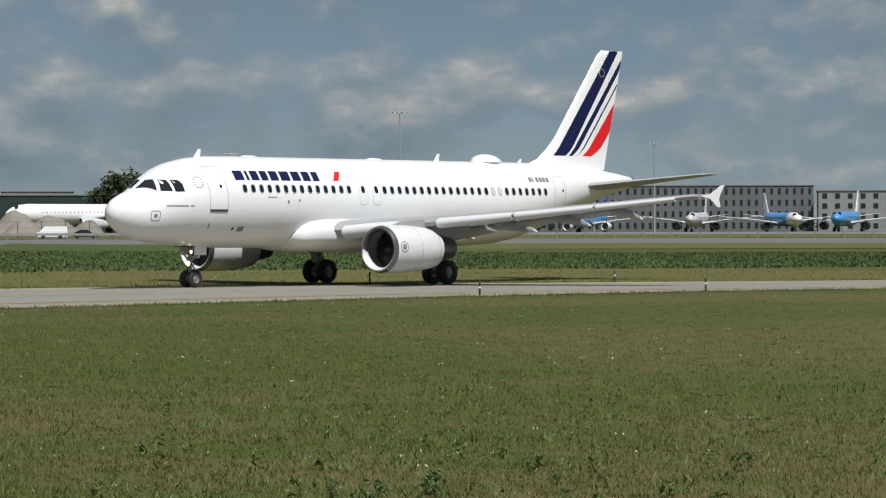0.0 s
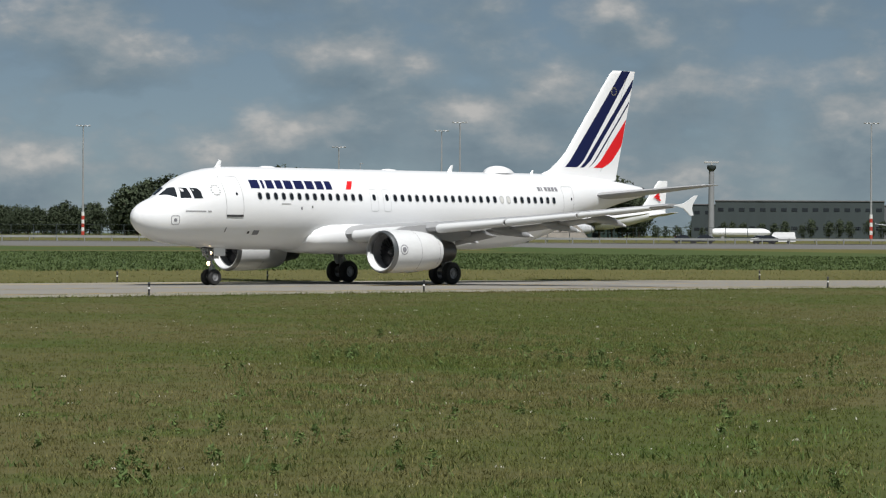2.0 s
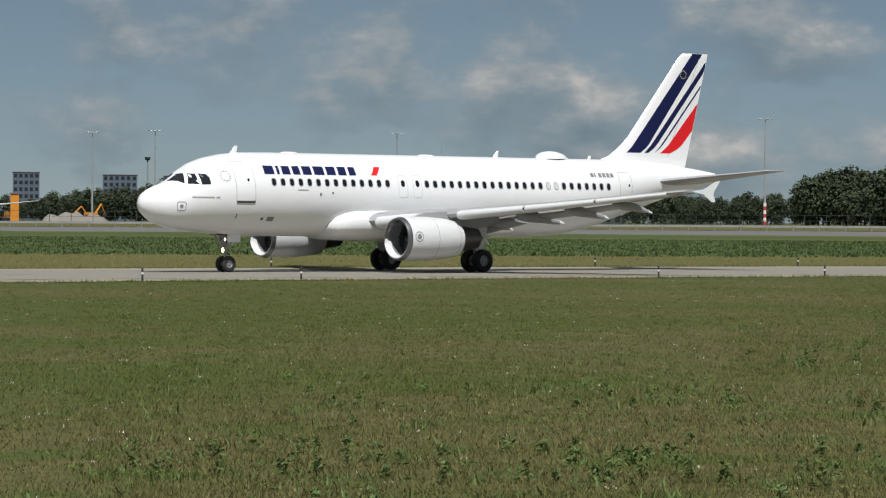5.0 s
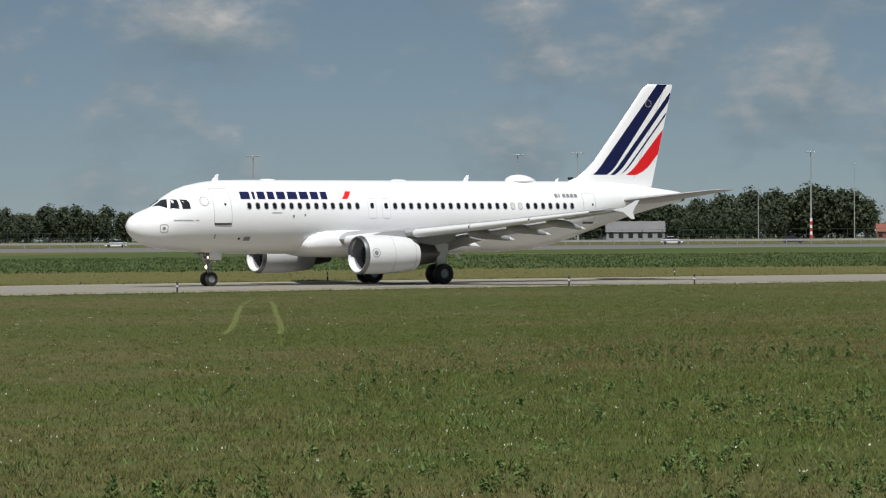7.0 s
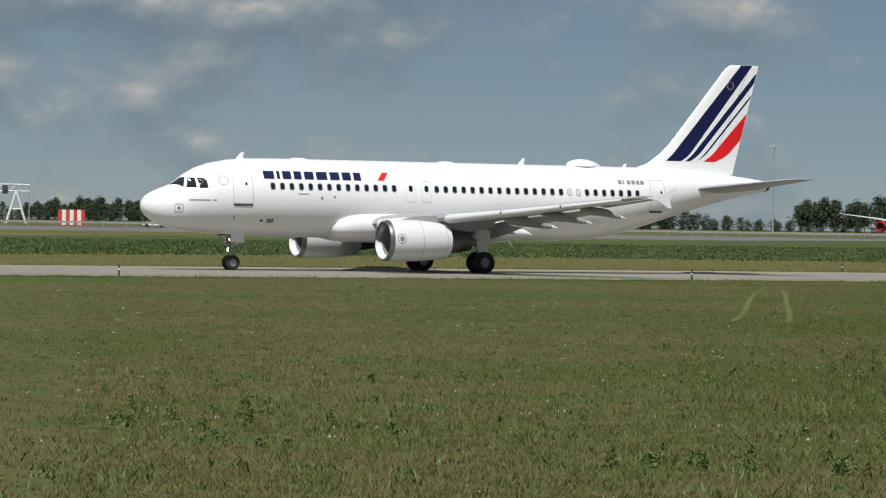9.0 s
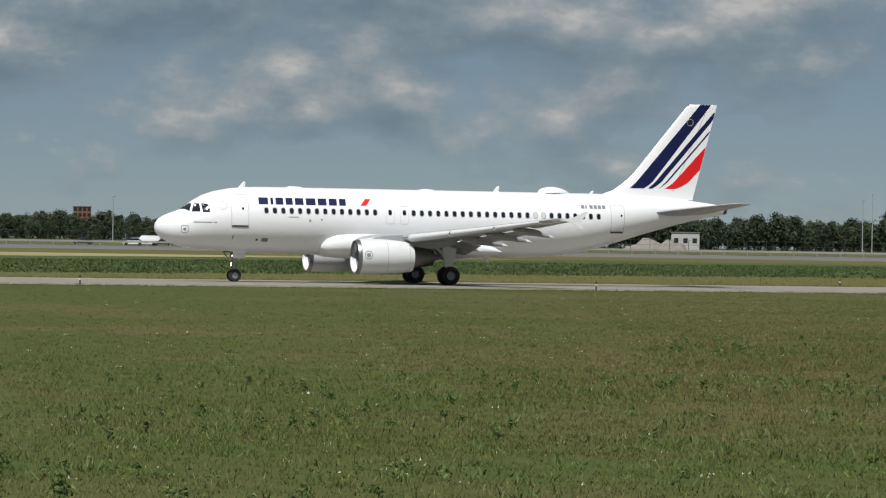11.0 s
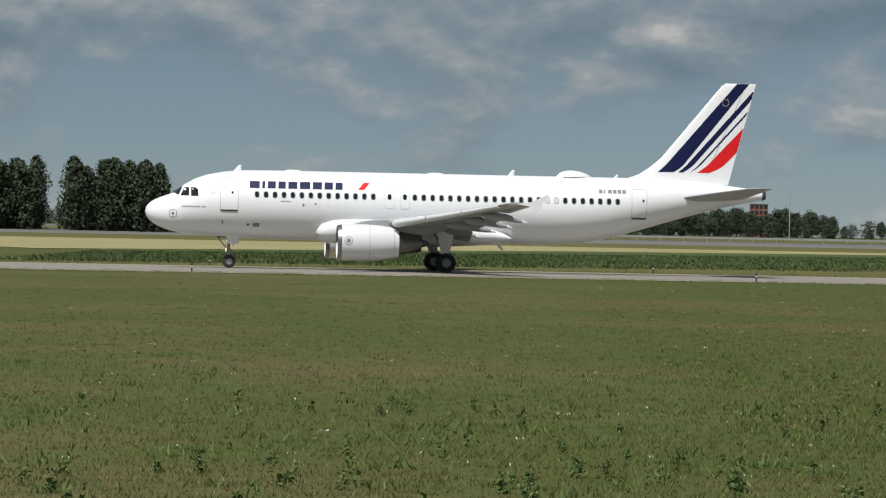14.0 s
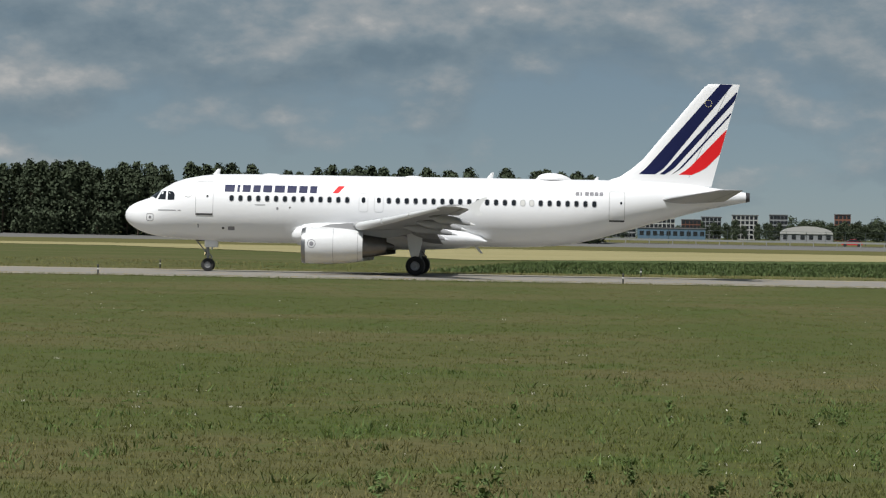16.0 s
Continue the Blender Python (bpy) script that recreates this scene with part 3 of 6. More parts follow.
def hull_grid(bm, x0, x1, z0, z1, nx=2, nz=4, lift=0.008, side=-1, slant=0.0):
    rows = []
    for j in range(nz + 1):
        z = z0 + (z1 - z0) * j / nz
        rows.append([bm.verts.new((x0 + (x1 - x0) * i / nx + slant * (z - z0) - AX, side * (hull_y(x0 + (x1 - x0) * i / nx + slant * (z - z0), z) + lift), z)) for i in range(nx + 1)])
    for a, b in zip(rows, rows[1:]):
        for i in range(nx):
            bm.faces.new((a[i], a[i + 1], b[i + 1], b[i]))
    for f in bm.faces:
        f.normal_update()


def rounded(x0, x1, z0, z1, r, n=4):
    pts = []
    for cx, cz, a0 in ((x1 - r, z1 - r, 0), (x0 + r, z1 - r, 90), (x0 + r, z0 + r, 180), (x1 - r, z0 + r, 270)):
        for k in range(n + 1):
            a = radians(a0 + 90 * k / n)
            pts.append((cx + r * math.cos(a), cz + r * math.sin(a)))
    return pts


def hull_frame(bm, x0, x1, z0, z1, r, w, lift=0.010, side=-1):
    """a thin line round a rounded panel"""
    def dense(p):
        out = []
        for a, b in zip(p, p[1:] + p[:1]):
            k = max(1, int(math.hypot(b[0] - a[0], b[1] - a[1]) / 0.25))
            out += [(a[0] + (b[0] - a[0]) * i / k, a[1] + (b[1] - a[1]) * i / k) for i in range(k)]
        return out
    outer = rounded(x0, x1, z0, z1, r)
    inner = rounded(x0 + w, x1 - w, z0 + w, z1 - w, max(0.01, r - w))
    po, pi_ = [], []
    n = len(outer)
    for i in range(n):
        j = (i + 1) % n
        k = max(1, int(math.hypot(outer[j][0] - outer[i][0], outer[j][1] - outer[i][1]) / 0.25))
        for s in range(k):
            f = s / k
            po.append((outer[i][0] + (outer[j][0] - outer[i][0]) * f, outer[i][1] + (outer[j][1] - outer[i][1]) * f))
            pi_.append((inner[i][0] + (inner[j][0] - inner[i][0]) * f, inner[i][1] + (inner[j][1] - inner[i][1]) * f))
    vo = [bm.verts.new((x - AX, side * (hull_y(x, z) + lift), z)) for x, z in po]
    vi = [bm.verts.new((x - AX, side * (hull_y(x, z) + lift), z)) for x, z in pi_]
    for i in range(len(vo)):
        j = (i + 1) % len(vo)
        bm.faces.new((vo[i], vo[j], vi[j], vi[i]))


def outward(bm, side):
    for f in bm.faces:
        f.normal_update()
        if f.normal.y * side < 0:
            f.normal_flip()


M_slat = mat("slat_paint", (0.60, 0.61, 0.62), 0.35, vary=0.25, scale=1.2, other=(0.48, 0.48, 0.48))
M_seam = mat("door_seam", (0.42, 0.42, 0.43), 0.6, vary=0.3, scale=6)
M_duct = mat("duct_liner", (0.20, 0.20, 0.21), 0.5, vary=0.3, scale=4)
airliner = thing("airliner", pose(AX, 200, 0), "white twin-engine passenger jet taxiing, blue and red tail stripes", "airplane")


def foil_ring(x_le, y, z, chord, tc, n=12, camber=0.02, twist=0.0):
    """wing section in the x-z plane, from the trailing edge over the top and back"""
    pts = []
    us = [0.5 * (1 + math.cos(math.pi * i / n)) for i in range(n + 1)]
    def th(u):
        return 5 * tc * (0.2969 * math.sqrt(u) - 0.126 * u - 0.3516 * u * u + 0.2843 * u ** 3 - 0.1036 * u ** 4)
    def cb(u):
        return camber * 4 * u * (1 - u)
    for u in us:
        pts.append((u, cb(u) + th(u)))
    for u in reversed(us[1:-1]):
        pts.append((u, cb(u) - th(u)))
    out = []
    for u, v in pts:
        out.append((x_le + u * chord - AX, y, z + v * chord - twist * (u - 0.3) * chord))
    return out


def build_fuselage():
    bm = bmesh.new()
    xs = sorted(set(F_X + [0.02, 0.14, 0.38, 0.72, 1.16, 1.66, 2.1, 2.6, 3.3, 4.1, 5.1, 6.4] + [8.0 + 1.0 * i for i in range(16)] + [25, 26.7, 28.1, 29.6, 31.3, 33.0, 34.5, 35.8, 37.0]))
    rings = []
    for x in xs:
        c, hh, hw = hull(x)
        rings.append([(x - AX, hw * math.sin(2 * math.pi * k / 56), c + hh * math.cos(2 * math.pi * k / 56)) for k in range(56)])
    loft(bm, rings)
    part("fuselage", bm, M_white, airliner)
    # wing-to-body fairing
    bm = bmesh.new()
    sx = [10.2, 10.5, 11.0, 11.6, 12.4, 13.4, 15.0, 17.0, 18.6, 19.8, 20.8, 21.5, 21.9]
    top = [2.55, 2.95, 3.18, 3.28, 3.30, 3.30, 3.25, 3.15, 3.04, 2.92, 2.72, 2.45, 2.15]
    bot = [2.0, 1.70, 1.60, 1.56, 1.54, 1.52, 1.50, 1.50, 1.54, 1.60, 1.70, 1.82, 2.0]
    half = [1.5, 1.95, 2.12, 2.20, 2.25, 2.28, 2.3, 2.3, 2.26, 2.18, 2.08, 1.9, 1.7]
    rings = []
    for x, t, b, h in zip(sx, top, bot, half):
        c, r = (t + b) / 2, (t - b) / 2
        ring = []
        for k in range(40):
            a = 2 * math.pi * k / 40
            s, co = math.sin(a), math.cos(a)
            ring.append((x - AX, h * math.copysign(abs(s) ** 0.75, s), c + r * math.copysign(abs(co) ** 0.8, co)))
        rings.append(ring)
    loft(bm, rings)
    part("belly_fairing", bm, M_white, airliner)
    # tail cone exhaust
    bm = bmesh.new()
    lathe(bm, [(37.36 - AX, 0.31), (37.60 - AX, 0.26), (37.60 - AX, 0.20), (37.45 - AX, 0.19)], "x", 24, (0, 0, 4.99))
    part("apu_exhaust", bm, M_dark_metal, airliner, "dark metal exhaust ring")
    # satellite dome and aerials
    bm = bmesh.new()
    rings = []
    for i in range(13):
        u = i / 12
        x = 24.75 + 2.15 * u
        s = max(0.02, math.sin(math.pi * (u ** 0.8))) ** 0.6
        rings.append([(x - AX, 0.62 * s * math.cos(math.pi * k / 12), 5.86 + 0.42 * s * math.sin(math.pi * k / 12)) for k in range(13)])
    loft(bm, rings, cap=False, closed=False)
    part("antenna_dome", bm, M_white, airliner, "white satellite antenna dome")
    for x0, h, c in ((5.25, 0.36, 0.42), (21.75, 0.40, 0.42), (28.2, 0.24, 0.3)):
        bm = bmesh.new()
        rings = []
        for f in (0, 0.5, 1.0):
            ch = c * (1 - 0.6 * f)
            xo = x0 + f * c * 0.75
            rings.append([(xo + ch * 0.5 * (1 + math.cos(a)) - AX, 0.03 * math.sin(a), 5.84 + f * h) for a in [2 * math.pi * k / 12 for k in range(12)]])
        loft(bm, rings)
        part("blade_antenna", bm, M_white, airliner)
    for x0 in (8.8, 17.4):
        bm = bmesh.new()
        lathe(bm, [(5.86, 0.34), (5.92, 0.30), (5.955, 0.18), (5.965, 0.02)], "z", 20, (x0 - AX, 0, 0))
        bmesh.ops.scale(bm, vec=(1.6, 0.7, 1), verts=bm.verts, space=Matrix.Translation((-(x0 - AX), 0, 0)))
        part("antenna_fairing", bm, M_white, airliner)
    bm = bmesh.new()
    rings = []
    for f in (0, 1.0):
        rings.append([(21.0 + f * 0.5 + 0.28 * (1 - 0.5 * f) * 0.5 * (1 + math.cos(a)) - AX, 0.03 * math.sin(a), 1.86 - f * 0.50) for a in [2 * math.pi * k / 10 for k in range(10)]])
    loft(bm, rings)
    part("drain_mast", bm, M_white, airliner)


def build_windows():
    xs = [6.60 + 0.533 * i for i in range(14)] + [16.02 + 0.533 * i for i in range(24)]
    for side in (-1, 1):
        for i, x in enumerate(xs):
            z = 4.42
            bm = bmesh.new()
            hull_patch(bm, rounded(x - 0.115, x + 0.115, z - 0.165, z + 0.165, 0.10), 0.012, side)
            outward(bm, side)
            w = part("cabin_window", bm, M_blind if i in (29, 30) else M_glass, airliner, "", False)
            bm = bmesh.new()
            hull_frame(bm, x - 0.15, x + 0.15, z - 0.20, z + 0.20, 0.13, 0.03, 0.009, side)
            outward(bm, side)
            part("window_surround", bm, M_grey, w)
    # cockpit panes: windscreen and two side panes on each side, joined by white posts
    for side in (-1, 1):
        panes = (((2.08, 4.28), (2.58, 4.28), (2.57, 4.78), (2.30, 4.79)),
                 ((2.70, 4.26), (3.13, 4.27), (3.12, 4.62), (2.99, 4.77), (2.69, 4.79)))
        for k, p in enumerate(panes):
            bm = bmesh.new()
            dense = []
            for a, b in zip(p, p[1:] + p[:1]):
                dense += [(a[0] + (b[0] - a[0]) * s / 5, a[1] + (b[1] - a[1]) * s / 5) for s in range(5)]
            cx, cz = sum(q[0] for q in dense) / len(dense), sum(q[1] for q in dense) / len(dense)
            c = bm.verts.new((cx - AX, side * (hull_y(cx, cz) + 0.02), cz))
            vs = [bm.verts.new((x - AX, side * (hull_y(x, z) + 0.016), z)) for x, z in dense]
            for i in range(len(vs)):
                bm.faces.new((c, vs[i], vs[(i + 1) % len(vs)]))
            outward(bm, side)
            part("cockpit_window", bm, M_glass, airliner, "dark tinted cockpit pane")
        bm = bmesh.new()   # front windscreen pane beside the nose post
        def theta(x, z):
            c, hh, hw = hull(x)
            return math.acos(max(-1.0, min(1.0, (z - c) / hh)))
        lo, hi = ((1.50, 0.11), (1.97, theta(1.97, 4.29))), ((2.04, 0.10), (2.20, theta(2.20, 4.79)))
        rows = []
        for j in range(5):
            f = j / 4
            row = []
            for i in range(9):
                g = i / 8
                x = (lo[0][0] + (lo[1][0] - lo[0][0]) * g) * (1 - f) + (hi[0][0] + (hi[1][0] - hi[0][0]) * g) * f
                a = (lo[0][1] + (lo[1][1] - lo[0][1]) * g) * (1 - f) + (hi[0][1] + (hi[1][1] - hi[0][1]) * g) * f
                c, hh, hw = hull(x)
                row.append(bm.verts.new((x - AX - 0.012, side * (hw * math.sin(a) + 0.012), c + hh * math.cos(a) + 0.012)))
            rows.append(row)
        for a, b in zip(rows, rows[1:]):
            for i in range(8):
                bm.faces.new((a[i], a[i + 1], b[i + 1], b[i]))
        for f in bm.faces:
            f.normal_update()
            if f.normal.z < 0:
                f.normal_flip()
        part("windscreen", bm, M_glass, airliner, "dark tinted windscreen pane")


def build_doors():
    for side in (-1, 1):
        for x0, x1, z0, z1, r in ((4.42, 5.50, 3.43, 5.40, 0.12), (29.15, 30.10, 3.43, 5.20, 0.12)):
            bm = bmesh.new()
            hull_frame(bm, x0, x1, z0, z1, r, 0.028, 0.010, side)
            outward(bm, side)
            d = part("cabin_door", bm, M_seam, airliner, "door outlined by a thin grey seam")
            bm = bmesh.new()
            hull_grid(bm, x0 + 0.02, x1 - 0.02, z0 - 0.05, z0 + 0.05, 3, 1, 0.03, side)
            outward(bm, side)
            part("door_sill", bm, M_dark_metal, d)
            bm = bmesh.new()
            hull_patch(bm, rounded(x0 + 0.66, x0 + 0.78, 4.44, 4.58, 0.05), 0.012, side)
            outward(bm, side)
            part("door_porthole", bm, M_glass, d, "", False)
        for x in (14.50, 15.42):
            bm = bmesh.new()
            hull_frame(bm, x - 0.28, x + 0.28, 3.72, 4.86, 0.14, 0.028, 0.010, side)
            outward(bm, side)
            d = part("emergency_exit", bm, M_slat, airliner, "overwing exit outlined in grey")
            bm = bmesh.new()
            hull_patch(bm, rounded(x - 0.115, x + 0.115, 4.27, 4.60, 0.10), 0.012, side)
            outward(bm, side)
            part("exit_window", bm, M_glass, d, "", False)
        # small hatches, vents and stains on the lower hull
        for x0, x1, z0, z1, mt in ((6.38, 6.78, 2.50, 2.72, M_line), (4.55, 4.62, 2.62, 2.86, M_line), (6.02, 6.16, 2.55, 2.68, M_dark_metal), (9.3, 9.42, 3.76, 3.92, M_line), (10.05, 10.15, 3.86, 3.96, M_dark_metal)):
            bm = bmesh.new()
            hull_patch(bm, rounded(x0, x1, z0, z1, 0.04), 0.010, side)
            outward(bm, side)
            part("service_hatch", bm, mt, airliner, "", False)
        bm = bmesh.new()
        hull_frame(bm, 1.42, 1.86, 2.98, 3.42, 0.10, 0.03, 0.012, side)
        hull_patch(bm, rounded(1.56, 1.72, 3.12, 3.28, 0.05), 0.012, side)
        outward(bm, side)
        part("static_port_plate", bm, M_line, airliner, "", False)
        # round emblem behind the cockpit
        bm = bmesh.new()
        for k in range(12):
            a = 2 * math.pi * k / 12
            x, z = 3.95 + 0.24 * math.cos(a), 4.68 + 0.24 * math.sin(a)
            hull_patch(bm, rounded(x - 0.05, x + 0.05, z - 0.025, z + 0.025, 0.02, 2), 0.010, side)
        outward(bm, side)
        part("nose_emblem", bm, M_grey, airliner, "small round grey emblem", False)
        # painted titles: a bar for each letter, a red stroke, small markings
        x = 6.15
        for w in (0.74, 0.20, 0.60, 0.54, 0.66, 0.76, 0.68, 0.62, 0.52):
            bm = bmesh.new()
            hull_grid(bm, x, x + w * 0.80, 4.80, 5.22, 2, 3, 0.010, side, 0.05)
            outward(bm, side)
            part("title_bar", bm, M_navy, airliner, "dark navy title bar")
            x += w * 0.80 + 0.16
        bm = bmesh.new()
        hull_grid(bm, 12.62, 12.98, 4.82, 5.25, 2, 3, 0.010, side, 0.85)
        outward(bm, side)
        part("title_accent", bm, M_red, airliner, "slanted red accent stroke")
        for k, w in enumerate((0.22, 0.10, 0.22, 0.22, 0.22, 0.22)):
            bm = bmesh.new()
            hull_grid(bm, 27.15 + 0.285 * k, 27.15 + 0.285 * k + w, 4.92, 5.14, 1, 2, 0.010, side)
            outward(bm, side)
            part("marking_bar", bm, M_line, airliner, "dark marking bar")
        bm = bmesh.new()
        hull_grid(bm, 2.15, 3.25, 3.60, 3.67, 6, 1, 0.010, side)
        hull_grid(bm, 3.35, 3.55, 3.60, 3.67, 1, 1, 0.010, side)
        hull_grid(bm, 8.0, 8.62, 4.02, 4.07, 3, 1, 0.010, side)
        outward(bm, side)
        part("small_marking", bm, M_grey, airliner, "faint grey small marking")


FIN_LE = [(29.1, 5.88), (29.8, 6.12), (30.5, 6.60), (31.15, 7.16), (34.75, 11.56), (35.05, 11.76)]
FIN_TE = [(35.28, 5.55), (35.32, 5.70), (36.90, 11.78)]


def fin_edges(z):
    le = interp(z, [p[1] for p in FIN_LE], [p[0] for p in FIN_LE])
    te = interp(z, [p[1] for p in FIN_TE], [p[0] for p in FIN_TE])
    return le, te


def fin_half(x, z):
    le, te = fin_edges(z)
    u = min(1.0, max(0.0, (x - le) / (te - le)))
    # the fillet ahead of the fin is thin
    c = min(te - le, 5.4)
    return 0.30 * c * (0.2969 * math.sqrt(u) - 0.126 * u - 0.3516 * u * u + 0.2843 * u ** 3 - 0.1036 * u ** 4)


def build_fin():
    bm = bmesh.new()
    rings = []
    zs = [5.60, 5.90, 6.12, 6.35, 6.60, 6.9, 7.16, 7.8, 8.6, 9.4, 10.2, 11.0, 11.56, 11.72, 11.77]
    us = [0.5 * (1 - math.cos(math.pi * i / 14)) for i in range(15)]
    for z in zs:
        le, te = fin_edges(max(5.9, z) if z < 5.9 else z)
        if z < 5.9:
            te = interp(z, [5.55, 5.7], [35.28, 35.32])
        k = 1.0 if z < 11.7 else (0.75 if z < 11.75 else 0.3)
        ring = [(le + (te - le) * u - AX, -fin_half(le + (te - le) * u, max(z, 5.9)) * k, z) for u in us]
        ring += [(le + (te - le) * u - AX, fin_half(le + (te - le) * u, max(z, 5.9)) * k, z) for u in reversed(us[1:-1])]
        rings.append(ring)
    loft(bm, rings)
    fin = part("tail_fin", bm, M_fin_white, airliner, "white fin with slanted blue and red stripes")
    # stripes: left edge and right edge as lines from bottom to top
    def stripe(name, xb0, xb1, xt0, xt1, z0, z1, material, label, round_foot=0.25):
        for side in (-1, 1):
            bm = bmesh.new()
            rows = []
            n = 26
            for j in range(n + 1):
                f = j / n
                z = z0 + (z1 - z0) * f
                le, te = fin_edges(z)
                bend = round_foot * max(0.0, 1 - f * n / 2.5) ** 2
                a, b = xb0 + (xt0 - xb0) * f - bend * 0.5, xb1 + (xt1 - xb1) * f - bend
                a, b = min(a, te - 0.02), min(b, te - 0.02)
                if b - a < 0.004:
                    break
                rows.append([bm.verts.new((a + (b - a) * i / 4 - AX, side * (fin_half(a + (b - a) * i / 4, z) + 0.008), z)) for i in range(5)])
            for r0, r1 in zip(rows, rows[1:]):
                for i in range(4):
                    bm.faces.new((r0[i], r0[i + 1], r1[i + 1], r1[i]))
            outward(bm, side)
            part(name, bm, material, fin, label)
    stripe("wide_blue_stripe", 31.05, 32.15, 35.72, 36.47, 6.30, 11.76, M_navy, "wide navy stripe")
    stripe("blue_stripe", 32.30, 32.72, 37.05, 37.42, 6.30, 11.70, M_navy, "narrow navy stripe")
    stripe("thin_blue_stripe", 33.02, 33.15, 37.85, 37.98, 6.30, 11.70, M_navy, "thin navy stripe")
    stripe("red_stripe", 33.55, 34.55, 38.7, 39.85, 6.30, 11.76, M_red, "broad red stripe", 0.45)
    for side in (-1, 1):
        for k in range(12):
            a = 2 * math.pi * k / 12
            x, z = 35.03 + 0.21 * math.cos(a), 10.60 + 0.21 * math.sin(a)
            bm = bmesh.new()
            bm.faces.new([bm.verts.new((x + 0.035 * math.cos(b) - AX, side * (fin_half(x, z) + 0.014), z + 0.035 * math.sin(b))) for b in [math.pi * 2 * i / 5 for i in range(5)]])
            outward(bm, side)
            part("star", bm, M_gold, fin, "", False)
    bm = bmesh.new()
    for side in (-1, 1):
        for z in (5.95, 8.9, 11.5):
            pass
        rows = []
        for j in range(12):
            z = 6.1 + 5.5 * j / 11
            le, te = fin_edges(z)
            x = te - 0.30 * min(te - le, 5.0)
            rows.append([bm.verts.new((x + d - AX, side * (fin_half(x + d, z) + 0.005), z)) for d in (0, 0.025)])
        for a, b in zip(rows, rows[1:]):
            bm.faces.new((a[0], a[1], b[1], b[0]))
    part("rudder_seam", bm, M_grey, fin, "", False)


def build_tailplane(side):
    bm = bmesh.new()
    rings = []
    for y, le, ch, z, tc in ((0.4, 31.9, 4.2, 4.72, 0.10), (1.2, 32.35, 3.75, 4.76, 0.10), (3.5, 33.85, 2.62, 5.03, 0.09), (6.0, 35.45, 1.42, 5.31, 0.09), (6.2, 35.68, 1.15, 5.33, 0.07), (6.26, 36.0, 0.7, 5.335, 0.04)):
        rings.append(foil_ring(le, side * y, z, ch, tc, 10, 0.0))
    loft(bm, rings)
    t = part("tailplane", bm, M_grey, airliner, "grey horizontal tailplane")
    bm = bmesh.new()
    for a, b in ((1.3, 6.0),):
        for f in (0, 1):
            pass
    rows = []
    for y in (1.3, 3.5, 5.9):
        le, ch, z = interp(y, [1.2, 6.0], [32.35, 35.45]), interp(y, [1.2, 6.0], [3.75, 1.42]), interp(y, [1.2, 6.0], [4.76, 5.31])
        x = le + 0.7 * ch
        rows.append([bm.verts.new((x + d - AX, side * y, z - 0.036 * ch)) for d in (0, 0.03)])
    for a, b in zip(rows, rows[1:]):
        bm.faces.new((a[0], a[1], b[1], b[0]))
    part("elevator_seam", bm, M_dark_metal, t, "", False)


W_Y = [1.5, 1.98, 6.4, 10.5, 14.0, 16.6, 16.9]
W_LE = [11.75, 12.0, 14.36, 16.50, 18.33, 19.69, 19.9]
W_CH = [7.25, 6.9, 4.45, 3.35, 2.40, 1.70, 1.5]
W_Z = [2.42, 2.48, 2.92, 3.33, 3.72, 4.02, 4.05]
W_TC = [0.14, 0.14, 0.12, 0.11, 0.108, 0.105, 0.08]


def wing_at(y):
    return interp(y, W_Y, W_LE), interp(y, W_Y, W_CH), interp(y, W_Y, W_Z)


